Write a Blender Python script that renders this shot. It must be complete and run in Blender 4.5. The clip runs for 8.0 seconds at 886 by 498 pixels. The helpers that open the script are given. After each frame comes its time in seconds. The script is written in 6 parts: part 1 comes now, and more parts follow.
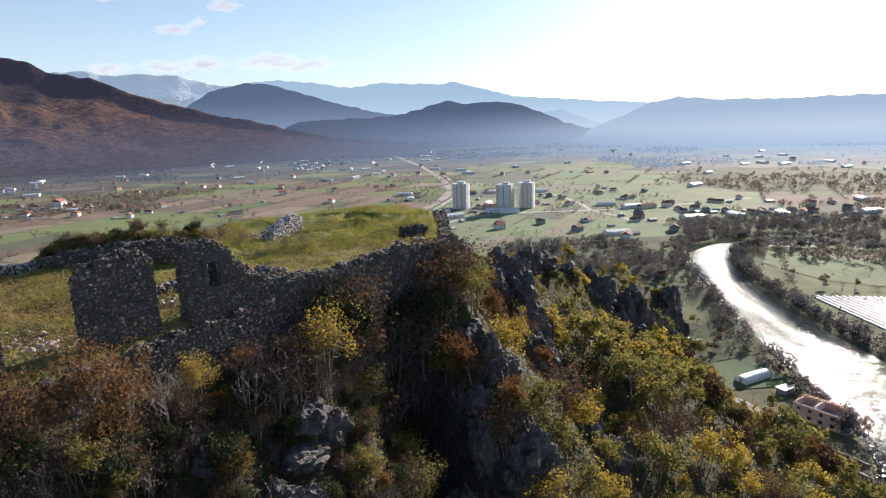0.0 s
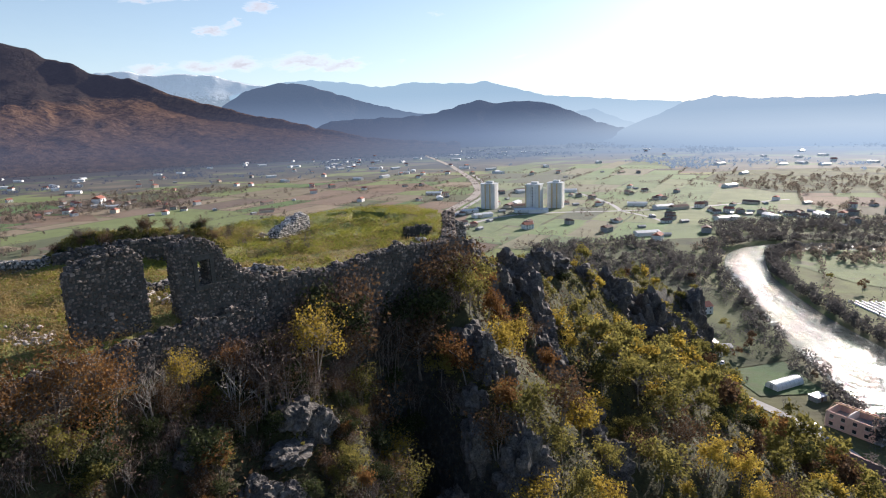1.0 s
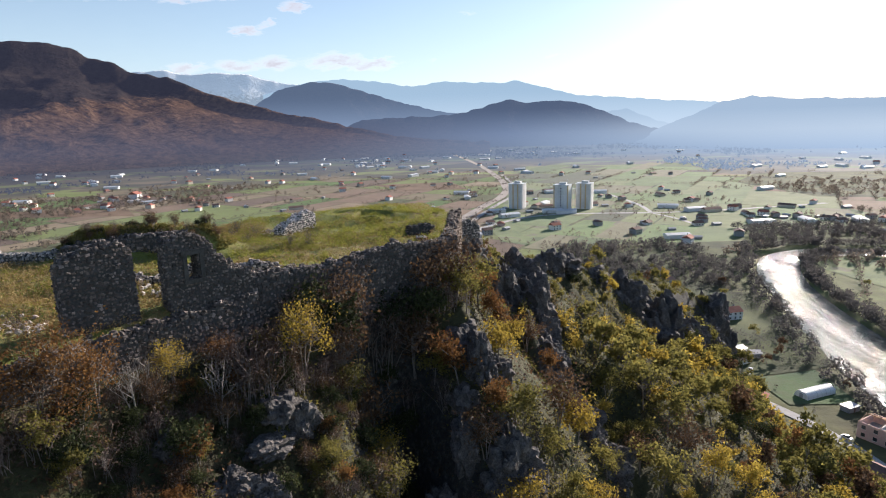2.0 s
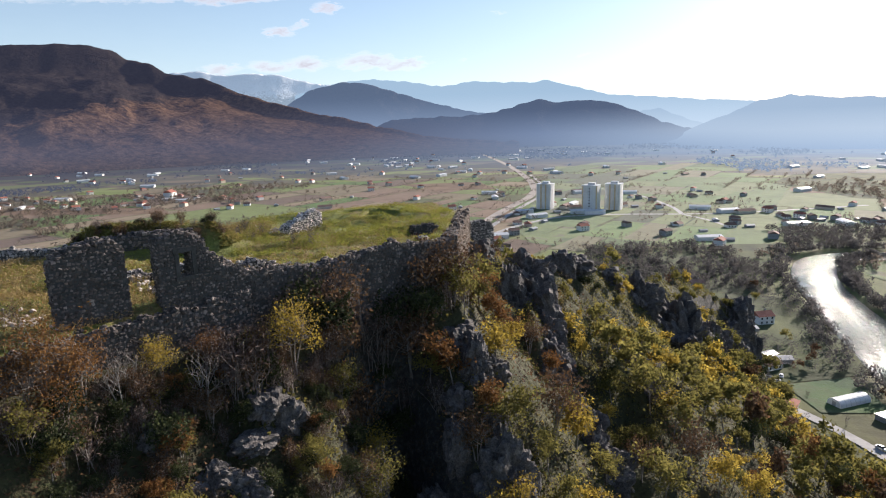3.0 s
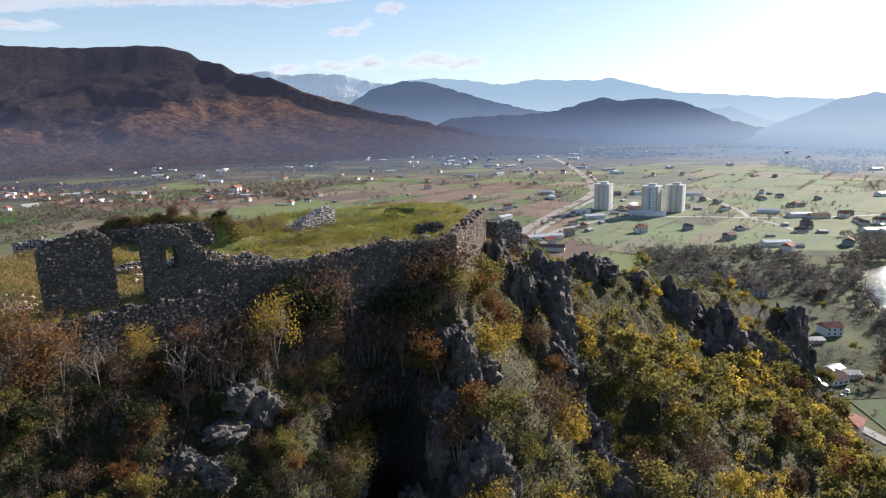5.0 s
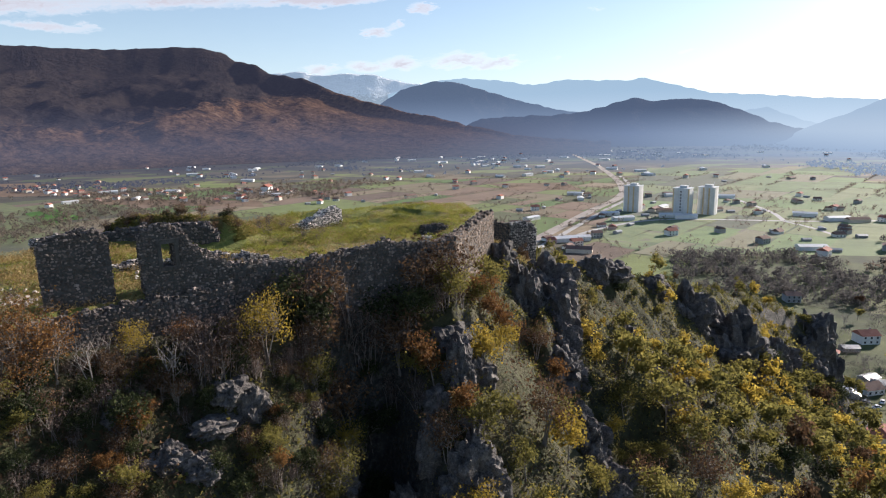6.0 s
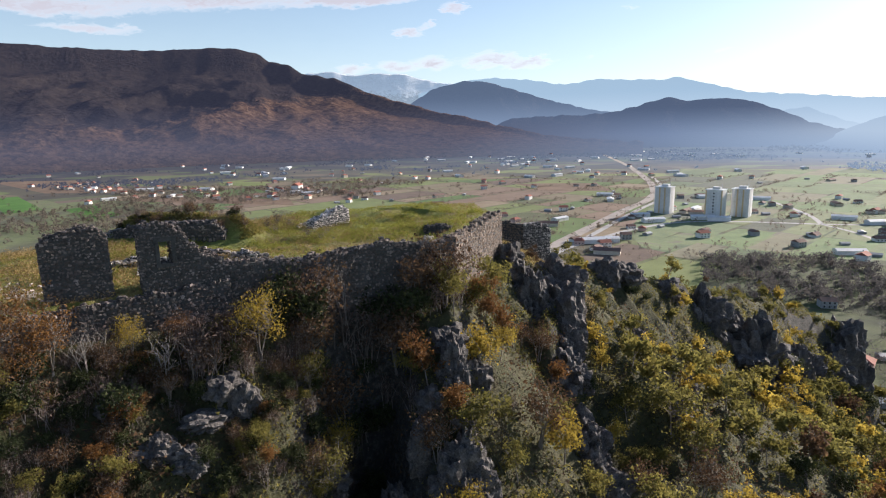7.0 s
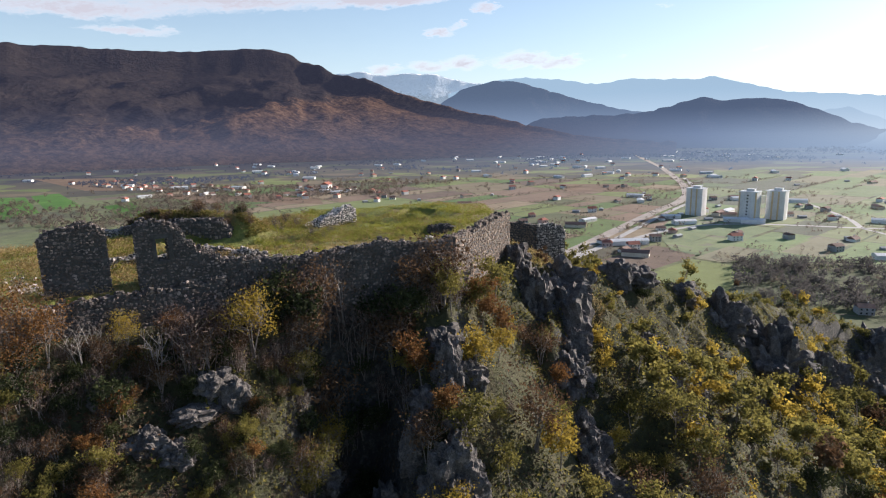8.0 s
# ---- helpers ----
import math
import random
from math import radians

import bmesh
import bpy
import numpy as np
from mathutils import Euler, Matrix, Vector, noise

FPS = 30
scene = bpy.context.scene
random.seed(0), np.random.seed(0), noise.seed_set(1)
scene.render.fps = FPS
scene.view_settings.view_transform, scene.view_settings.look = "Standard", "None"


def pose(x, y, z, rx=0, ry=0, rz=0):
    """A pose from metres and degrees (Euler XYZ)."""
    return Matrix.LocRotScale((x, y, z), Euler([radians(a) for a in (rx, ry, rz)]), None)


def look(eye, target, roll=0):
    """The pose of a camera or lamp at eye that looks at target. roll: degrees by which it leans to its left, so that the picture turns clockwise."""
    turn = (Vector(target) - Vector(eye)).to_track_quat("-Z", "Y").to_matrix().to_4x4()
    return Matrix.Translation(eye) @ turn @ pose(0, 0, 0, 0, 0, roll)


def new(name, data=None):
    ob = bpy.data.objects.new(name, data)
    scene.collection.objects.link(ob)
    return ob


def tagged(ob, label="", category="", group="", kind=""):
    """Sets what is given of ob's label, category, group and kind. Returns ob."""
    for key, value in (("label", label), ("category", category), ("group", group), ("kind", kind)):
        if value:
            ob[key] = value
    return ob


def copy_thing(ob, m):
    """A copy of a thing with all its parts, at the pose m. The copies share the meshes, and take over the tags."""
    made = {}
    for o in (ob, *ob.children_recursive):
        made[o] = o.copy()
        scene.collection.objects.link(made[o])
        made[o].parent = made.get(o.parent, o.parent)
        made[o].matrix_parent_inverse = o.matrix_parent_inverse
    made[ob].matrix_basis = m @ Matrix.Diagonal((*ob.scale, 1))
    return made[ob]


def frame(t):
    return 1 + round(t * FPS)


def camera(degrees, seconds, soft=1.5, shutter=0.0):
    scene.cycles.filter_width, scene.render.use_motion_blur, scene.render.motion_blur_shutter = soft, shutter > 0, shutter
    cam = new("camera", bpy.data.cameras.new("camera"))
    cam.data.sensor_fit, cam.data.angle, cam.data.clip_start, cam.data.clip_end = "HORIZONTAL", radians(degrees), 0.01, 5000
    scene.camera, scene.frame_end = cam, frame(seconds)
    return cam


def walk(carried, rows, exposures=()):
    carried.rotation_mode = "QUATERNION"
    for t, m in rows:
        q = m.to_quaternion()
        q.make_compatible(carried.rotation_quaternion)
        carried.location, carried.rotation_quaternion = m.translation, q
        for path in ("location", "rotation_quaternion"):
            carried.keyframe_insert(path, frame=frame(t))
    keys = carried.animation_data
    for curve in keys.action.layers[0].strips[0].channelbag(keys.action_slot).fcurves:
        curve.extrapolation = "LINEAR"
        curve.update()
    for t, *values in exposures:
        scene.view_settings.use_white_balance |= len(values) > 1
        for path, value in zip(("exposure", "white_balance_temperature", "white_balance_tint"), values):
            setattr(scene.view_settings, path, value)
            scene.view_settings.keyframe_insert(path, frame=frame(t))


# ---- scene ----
import collections

cam = camera(73.7, 8.0, soft=1.1)
PATH = [
    (0, (1.789, -1.036, 120.223), (1.723, 0.919, 119.808), -2.0),
    (0.5, (3.039, -1.037, 120.258), (2.923, 0.916, 119.844), -2.0),
    (1, (4.288, -0.992, 120.259), (4.122, 0.958, 119.845), -2.0),
    (1.5, (5.544, -0.91, 120.224), (5.329, 1.035, 119.811), -1.9),
    (2.8, (8.736, -0.474, 120.068), (8.399, 1.454, 119.656), -1.6),
    (3, (9.204, -0.375, 120.091), (8.847, 1.55, 119.68), -1.7),
    (3.5, (10.42, -0.106, 120.061), (10.016, 1.809, 119.649), -1.6),
    (4, (11.633, 0.139, 120.047), (11.181, 2.044, 119.636), -1.6),
    (4.5, (12.831, 0.447, 120.017), (12.332, 2.34, 119.606), -1.6),
    (6, (16.409, 1.481, 120.041), (15.771, 3.332, 119.634), -1.4),
    (6.5, (17.515, 1.822, 120.051), (16.833, 3.658, 119.645), -1.4),
    (7, (18.78, 2.248, 120.075), (18.05, 4.066, 119.669), -1.3),
    (7.5, (19.857, 2.712, 120.048), (19.085, 4.512, 119.643), -1.3),
    (8, (21.008, 3.29, 120.019), (20.19, 5.069, 119.615), -1.2),
]
walk(cam, [(t, look(eye, target, roll)) for t, eye, target, roll in PATH], [(0, 0.97, 6300, 14), (8, 0.97, 6300, 14)])


# ---- world, sun and exposure ----
SUN_AZ, SUN_EL = radians(34), radians(20)      # clockwise from +y, above the horizon
sun_way = Vector((math.sin(SUN_AZ) * math.cos(SUN_EL), math.cos(SUN_AZ) * math.cos(SUN_EL), math.sin(SUN_EL)))
sun = new("sun", bpy.data.lights.new("sun", "SUN"))
sun.data.energy, sun.data.angle, sun.data.color = 5.0, radians(0.6), (1.0, 0.89, 0.75)
sun.matrix_world = look((0, 0, 300), Vector((0, 0, 300)) - sun_way)
world = bpy.data.worlds.new("sky")
scene.world = world
world.use_nodes = True
wn, wl = world.node_tree.nodes, world.node_tree.links
sky = wn.new("ShaderNodeTexSky")
sky.sky_type, sky.sun_disc = "NISHITA", False
sky.sun_elevation, sky.sun_rotation = SUN_EL, SUN_AZ
sky.air_density, sky.dust_density, sky.ozone_density, sky.altitude = 1.0, 0.5, 2.5, 100
wn["Background"].inputs["Strength"].default_value = 0.072

# ---- materials ----


def shader(name):
    m = bpy.data.materials.new(name)
    m.use_nodes = True
    return m, m.node_tree.nodes, m.node_tree.links, m.node_tree.nodes["Principled BSDF"]


def noise_node(n, l, vec, scale, detail=4.0, rough=0.6, distort=0.0):
    t = n.new("ShaderNodeTexNoise")
    t.inputs["Scale"].default_value, t.inputs["Detail"].default_value = scale, detail
    t.inputs["Roughness"].default_value, t.inputs["Distortion"].default_value = rough, distort
    if vec is not None:
        l.new(vec, t.inputs["Vector"])
    return t.outputs["Fac"]


def ramp(n, l, fac, stops, smooth=True):
    r = n.new("ShaderNodeValToRGB")
    r.color_ramp.interpolation = "LINEAR" if smooth else "CONSTANT"
    el = r.color_ramp.elements
    while len(el) < len(stops):
        el.new(0.5)
    for e, (p, c) in zip(el, stops):
        e.position, e.color = p, (*c, 1)
    l.new(fac, r.inputs[0])
    return r.outputs[0]


def mixed(n, l, fac, a, b, mode="MIX"):
    m = n.new("ShaderNodeMix")
    m.data_type, m.blend_type = "RGBA", mode
    for sock, v in ((m.inputs[0], fac), (m.inputs[6], a), (m.inputs[7], b)):
        if isinstance(v, (int, float)):
            sock.default_value = v
        elif isinstance(v, tuple):
            sock.default_value = (*v, 1)
        else:
            l.new(v, sock)
    return m.outputs[2]


def calc(n, l, op, a, b=0.0):
    m = n.new("ShaderNodeMath")
    m.operation = op
    for sock, v in ((m.inputs[0], a), (m.inputs[1], b)):
        if isinstance(v, (int, float)):
            sock.default_value = v
        else:
            l.new(v, sock)
    return m.outputs[0]


def place_of(n):
    return n.new("ShaderNodeNewGeometry").outputs["Position"]


def bump(n, l, b, height, strength, distance):
    k = n.new("ShaderNodeBump")
    k.inputs["Strength"].default_value, k.inputs["Distance"].default_value = strength, distance
    l.new(height, k.inputs["Height"])
    l.new(k.outputs[0], b.inputs["Normal"])


def grainy(name, dark, mid, light, scale, rough=0.9, relief=0.5, depth=0.05, per_piece=0.0, fine=6.0, metal=0.0):
    """A rough surface: two scales of noise between three colours, relief, and some change from piece to piece."""
    m, n, l, b = shader(name)
    pos = place_of(n)
    big, small = noise_node(n, l, pos, scale), noise_node(n, l, pos, scale * fine, 3.0)
    c = ramp(n, l, big, [(0.3, dark), (0.5, mid), (0.72, light)])
    c = mixed(n, l, 0.45, c, ramp(n, l, small, [(0.3, dark), (0.7, light)]))
    if per_piece:
        rnd = n.new("ShaderNodeNewGeometry").outputs["Random Per Island"]
        v = calc(n, l, "ADD", calc(n, l, "MULTIPLY", calc(n, l, "POWER", rnd, 2.2), per_piece * 2.0), 1.0 - per_piece * 0.62)
        comb = n.new("ShaderNodeCombineColor")
        for k in range(3):
            l.new(v, comb.inputs[k])
        c = mixed(n, l, 1.0, c, comb.outputs[0], "MULTIPLY")
    l.new(c, b.inputs["Base Color"])
    b.inputs["Roughness"].default_value, b.inputs["Metallic"].default_value = rough, metal
    if relief:
        bump(n, l, b, small, relief, depth)
    return m


def leafy(name, a, b_, c, through_light=0.35):
    """Leaves that let some light through; the colour changes from leaf to leaf and from plant to plant."""
    m, n, l, b = shader(name)
    rnd = n.new("ShaderNodeNewGeometry").outputs["Random Per Island"]
    per = n.new("ShaderNodeObjectInfo").outputs["Random"]
    f = calc(n, l, "ADD", calc(n, l, "MULTIPLY", rnd, 0.6), calc(n, l, "MULTIPLY", per, 0.4))
    col = ramp(n, l, f, [(0.15, a), (0.5, b_), (0.85, c)])
    l.new(col, b.inputs["Base Color"])
    b.inputs["Roughness"].default_value, b.inputs["Specular IOR Level"].default_value = 0.8, 0.12
    tr = n.new("ShaderNodeBsdfTranslucent")
    l.new(col, tr.inputs["Color"])
    mix = n.new("ShaderNodeMixShader")
    mix.inputs[0].default_value = through_light
    l.new(b.outputs[0], mix.inputs[1])
    l.new(tr.outputs[0], mix.inputs[2])
    l.new(mix.outputs[0], n["Material Output"].inputs["Surface"])
    return m


# the clouds of the sky, by azimuth and height in degrees
spot = wn.new("ShaderNodeSeparateXYZ")
wl.new(wn.new("ShaderNodeTexCoord").outputs["Generated"], spot.inputs[0])
azimuth = calc(wn, wl, "MULTIPLY", calc(wn, wl, "ARCTAN2", spot.outputs[0], spot.outputs[1]), 57.296)
height = calc(wn, wl, "MULTIPLY", calc(wn, wl, "ARCSINE", spot.outputs[2]), 57.296)
raw = wn.new("ShaderNodeCombineXYZ")
wl.new(calc(wn, wl, "MULTIPLY", azimuth, 0.45), raw.inputs[0])
wl.new(calc(wn, wl, "MULTIPLY", height, 1.3), raw.inputs[1])
curl = noise_node(wn, wl, raw.outputs[0], 1.0, 5.0, 0.65)
azimuth = calc(wn, wl, "ADD", azimuth, calc(wn, wl, "MULTIPLY", calc(wn, wl, "SUBTRACT", curl, 0.5), 5.0))
height = calc(wn, wl, "ADD", height, calc(wn, wl, "MULTIPLY", calc(wn, wl, "SUBTRACT", curl, 0.5), 1.6))
cover_sum = 0.0
for az, el, wide, high, thick in [(-24.5, 8.5, 1.7, 0.5, 1.0), (-22.6, 9.2, 0.7, 0.4, 0.8), (-20.4, 10.4, 1.2, 0.7, 1.0), (-8.6, 5.7, 0.8, 0.2, 0.6), (-17, 5.9, 3.2, 0.9, 0.9), (-13, 5.5, 2, 0.6, 0.7), (-22.5, 5.7, 1.6, 0.8, 0.95), (-26, 5.5, 1.8, 0.7, 0.95), (-30, 5.3, 1.6, 0.5, 0.95), (-27, 11.4, 4, 0.5, 1.0),
                                  (-55, 9.7, 8, 0.75, 1.1), (-43, 11.0, 8, 0.9, 1.15), (-31, 11.2, 4, 0.6, 1.0), (-51, 8.2, 4, 0.45, 0.9), (2.8, 5.7, 1.3, 0.2, 0.55), (-5, 9.7, 1.5, 0.3, 0.6), (-60, 13.5, 20, 2.0, 1.1)]:
    da = calc(wn, wl, "MULTIPLY", calc(wn, wl, "SUBTRACT", azimuth, az), 1 / wide)
    de = calc(wn, wl, "MULTIPLY", calc(wn, wl, "SUBTRACT", height, el), 1 / high)
    far = calc(wn, wl, "ADD", calc(wn, wl, "MULTIPLY", da, da), calc(wn, wl, "MULTIPLY", de, de))
    cover_sum = calc(wn, wl, "ADD", cover_sum, calc(wn, wl, "MULTIPLY", calc(wn, wl, "EXPONENT", calc(wn, wl, "MULTIPLY", far, -1.0)), thick))
flat = wn.new("ShaderNodeCombineXYZ")
wl.new(calc(wn, wl, "MULTIPLY", azimuth, 1.1), flat.inputs[0])
wl.new(calc(wn, wl, "MULTIPLY", height, 2.6), flat.inputs[1])
puffs = noise_node(wn, wl, flat.outputs[0], 1.0, 7.0, 0.62, 0.4)
mass = calc(wn, wl, "MULTIPLY", cover_sum, calc(wn, wl, "ADD", puffs, 0.15))
veil = ramp(wn, wl, mass, [(0.24, (0, 0, 0)), (0.5, (0.55, 0.55, 0.55)), (0.78, (0.9, 0.9, 0.9))])
under = ramp(wn, wl, mass, [(0.32, (8.2, 8.1, 8.1)), (0.52, (6.2, 6.0, 6.3)), (0.75, (4.9, 4.7, 5.1))])
low = calc(wn, wl, "MULTIPLY", calc(wn, wl, "EXPONENT", calc(wn, wl, "MULTIPLY", calc(wn, wl, "MAXIMUM", height, 0.0), -0.1)), 0.68)
hazy = mixed(wn, wl, low, sky.outputs[0], (6.3, 7.6, 8.4))
wl.new(mixed(wn, wl, veil, hazy, under), wn["Background"].inputs["Color"])

LIME = grainy("limestone", (0.016, 0.0145, 0.0145), (0.045, 0.041, 0.039), (0.22, 0.195, 0.182), 1.3, relief=0.9, depth=0.12)
RUBBLE = grainy("rubble_stone", (0.05, 0.041, 0.037), (0.098, 0.08, 0.071), (0.23, 0.19, 0.168), 1.6, relief=0.8, depth=0.04, per_piece=0.75)
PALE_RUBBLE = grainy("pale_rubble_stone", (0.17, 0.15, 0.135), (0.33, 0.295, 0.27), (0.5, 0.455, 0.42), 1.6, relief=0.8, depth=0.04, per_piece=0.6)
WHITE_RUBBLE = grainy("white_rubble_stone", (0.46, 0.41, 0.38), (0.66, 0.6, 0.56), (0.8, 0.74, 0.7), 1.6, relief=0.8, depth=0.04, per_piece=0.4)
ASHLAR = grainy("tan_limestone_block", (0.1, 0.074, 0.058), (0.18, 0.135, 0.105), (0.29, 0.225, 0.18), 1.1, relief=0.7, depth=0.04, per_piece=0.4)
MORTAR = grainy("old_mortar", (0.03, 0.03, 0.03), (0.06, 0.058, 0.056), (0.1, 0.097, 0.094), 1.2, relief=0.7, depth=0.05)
BARK = grainy("grey_bark", (0.09, 0.075, 0.065), (0.17, 0.145, 0.13), (0.27, 0.24, 0.22), 5.0, relief=0.5, depth=0.01)
PALE_BARK = grainy("pale_bark", (0.12, 0.105, 0.095), (0.21, 0.188, 0.172), (0.3, 0.275, 0.255), 5.0, relief=0.5, depth=0.01)
YELLOW_LEAF = leafy("yellow_leaves", (0.22, 0.16, 0.033), (0.34, 0.252, 0.047), (0.46, 0.35, 0.075), 0.58)
BROWN_LEAF = leafy("withered_brown_leaves", (0.06, 0.036, 0.022), (0.11, 0.066, 0.037), (0.18, 0.108, 0.058), 0.33)
ORANGE_LEAF = leafy("orange_leaves", (0.11, 0.052, 0.022), (0.18, 0.09, 0.033), (0.26, 0.145, 0.05), 0.4)
OLIVE_LEAF = leafy("olive_leaves", (0.1, 0.094, 0.03), (0.175, 0.158, 0.046), (0.255, 0.22, 0.066), 0.58)
GREEN_LEAF = leafy("dark_green_leaves", (0.022, 0.029, 0.014), (0.042, 0.052, 0.021), (0.075, 0.083, 0.034), 0.3)
DRY_LEAF = leafy("dry_brush", (0.055, 0.038, 0.032), (0.1, 0.07, 0.059), (0.165, 0.12, 0.1), 0.2)
DARK_BRUSH = leafy("dark_bramble", (0.022, 0.018, 0.013), (0.05, 0.038, 0.025), (0.095, 0.07, 0.042), 0.2)
GRASS_BLADE = leafy("grass_blades", (0.12, 0.132, 0.022), (0.2, 0.208, 0.036), (0.3, 0.285, 0.07), 0.5)
DRY_GRASS = leafy("dry_grass_blades", (0.2, 0.13, 0.05), (0.32, 0.23, 0.1), (0.42, 0.33, 0.17), 0.35)
PLASTER = grainy("white_plaster", (0.6, 0.59, 0.57), (0.74, 0.73, 0.7), (0.8, 0.79, 0.77), 0.25, relief=0.1)
CREAM = grainy("cream_plaster", (0.5, 0.42, 0.33), (0.62, 0.54, 0.44), (0.68, 0.6, 0.5), 0.25, relief=0.1)
PINK = grainy("pink_plaster", (0.5, 0.33, 0.28), (0.62, 0.42, 0.36), (0.68, 0.5, 0.44), 0.25, relief=0.1)
GREYWALL = grainy("grey_block_wall", (0.2, 0.2, 0.2), (0.3, 0.3, 0.3), (0.4, 0.4, 0.4), 0.3, relief=0.1)
RED_TILE = grainy("red_roof_tile", (0.22, 0.07, 0.05), (0.32, 0.11, 0.075), (0.4, 0.17, 0.12), 0.3, relief=0.3)
BROWN_TILE = grainy("brown_roof_tile", (0.1, 0.06, 0.05), (0.17, 0.1, 0.08), (0.24, 0.15, 0.12), 0.3, relief=0.3)
GREY_ROOF = grainy("grey_sheet_roof", (0.2, 0.21, 0.22), (0.3, 0.31, 0.33), (0.42, 0.43, 0.45), 0.2, rough=0.5, relief=0.1)
WHITE_ROOF = grainy("pale_sheet_roof", (0.5, 0.51, 0.52), (0.62, 0.63, 0.64), (0.72, 0.73, 0.74), 0.2, rough=0.45, relief=0.1)
CONCRETE = grainy("white_painted_concrete", (0.5, 0.5, 0.49), (0.62, 0.62, 0.61), (0.7, 0.7, 0.69), 0.1, relief=0.15)
OCHRE = grainy("ochre_paint", (0.5, 0.38, 0.22), (0.58, 0.45, 0.28), (0.64, 0.52, 0.35), 0.1, relief=0.1)
ASPHALT = grainy("worn_asphalt", (0.27, 0.26, 0.25), (0.36, 0.35, 0.34), (0.45, 0.44, 0.42), 0.08, relief=0.2)
BALLAST = grainy("rail_ballast", (0.2, 0.172, 0.15), (0.3, 0.262, 0.23), (0.4, 0.36, 0.32), 0.06, relief=0.3)
DARKPANE = grainy("window_pane", (0.02, 0.025, 0.03), (0.03, 0.035, 0.04), (0.05, 0.055, 0.06), 0.3, rough=0.15, relief=0.0)

# ---- terrain ----


def lattice(ix, iy, seed):
    h = (ix * 374761393 + iy * 668265263 + seed * 2147483647) & 0xFFFFFFFF
    h = ((h ^ (h >> 13)) * 1274126177) & 0xFFFFFFFF
    return ((h ^ (h >> 16)) & 0xFFFF) / 65535.0


def vnoise(x, y, seed=0):
    x, y = np.asarray(x, float), np.asarray(y, float)
    ix, iy = np.floor(x).astype(np.int64), np.floor(y).astype(np.int64)
    fx, fy = x - ix, y - iy
    fx, fy = fx * fx * (3 - 2 * fx), fy * fy * (3 - 2 * fy)
    a, b = lattice(ix, iy, seed), lattice(ix + 1, iy, seed)
    c, d = lattice(ix, iy + 1, seed), lattice(ix + 1, iy + 1, seed)
    return (a + (b - a) * fx) * (1 - fy) + (c + (d - c) * fx) * fy


def fbm(x, y, size, octaves=4, seed=0, ridged=False):
    """Noise from about -1 to 1; size: the largest swells, in metres."""
    out, amp, total = 0.0, 1.0, 0.0
    for k in range(octaves):
        f = 2.03 ** k / size
        v = vnoise(x * f + 13.7 * k, y * f - 7.1 * k, seed + k) * 2 - 1
        out = out + amp * ((1 - 2 * np.abs(v)) if ridged else v)
        total, amp = total + amp, amp * 0.5
    return out / total


def seg_dist(x, y, a, b):
    ax, ay, bx, by = a[0], a[1], b[0], b[1]
    vx, vy = bx - ax, by - ay
    t = np.clip(((x - ax) * vx + (y - ay) * vy) / (vx * vx + vy * vy), 0, 1)
    return np.hypot(x - ax - t * vx, y - ay - t * vy), t


def inside(x, y, poly):
    hit = np.zeros(np.shape(x), bool)
    for (ax, ay), (bx, by) in zip(poly, poly[1:] + poly[:1]):
        cross = (ay > y) != (by > y)
        hit ^= cross & (x < (bx - ax) * (y - ay) / ((by - ay) or 1e-9) + ax)
    return hit


def poly_dist(x, y, poly):
    """Distance outside the polygon (minus inside it)."""
    d = np.min([seg_dist(x, y, a, b)[0] for a, b in zip(poly, poly[1:] + poly[:1])], axis=0)
    return np.where(inside(x, y, poly), -d, d)


def ease(v, a, b):
    t = np.clip((v - a) / (b - a), 0, 1)
    return t * t * (3 - 2 * t)


BACK = [(-6, 76), (-16, 73), (-24, 62), (-29, 50), (-38, 34), (-56, 10), (-72, -30)]
# the citadel's floor inside its walls, and the ledge on top of the lower retaining wall
UPPER = [(-44, -14), (-17.1, 24.0), (0.2, 48.6), (-0.4, 59), (-1.4, 67.5)] + BACK
LOWER = [(-40, -17), (-15.3, 24.6), (-11.4, 31.0), (-9.8, 33.6), (-0.9, 46.5), (0.4, 48.3), (0.1, 59), (-1.0, 68)] + BACK
RIDGE = [(0.5, 65, 106), (3, 66.5, 104.3), (6, 69, 102.6), (12.4, 81.5, 98.8), (26, 106, 91.3), (43, 140, 80), (54.5, 152, 72.5),
         (58, 158, 52), (66, 173, 34), (79, 200, 14), (94, 228, 0)]
SPUR = [(-1, 68, 106), (-3.5, 91, 100.5), (-8, 116, 93), (-14, 150, 78)]
RIB = [(1.0, 48, 106), (3.9, 41.2, 101.2), (3.4, 36.5, 97.5), (5, 30, 91)]
RIB_B = [(5, 66, 103), (8, 56, 99), (11.5, 52, 92), (15, 46, 86)]
GULLY = [(-3.6, 40.5), (0, 34.5), (6, 26.5), (18, 14)]
RIVER = [(420, 500), (330, 548), (262, 556), (224, 526), (199, 455), (191, 393), (185, 350), (182, 306), (183, 262), (177, 200), (150, 130), (80, 40), (-60, -60), (-300, -220)]


def crest_height(x, y, line, slope):
    best = np.full(np.shape(x), -1e3)
    for a, b in zip(line, line[1:]):
        d, t = seg_dist(x, y, a, b)
        best = np.maximum(best, a[2] + (b[2] - a[2]) * t - slope * d)
    return best


def river_half(y):
    return np.interp(y, [200, 275, 306, 350, 400], [26, 24, 22.5, 18, 15.5])


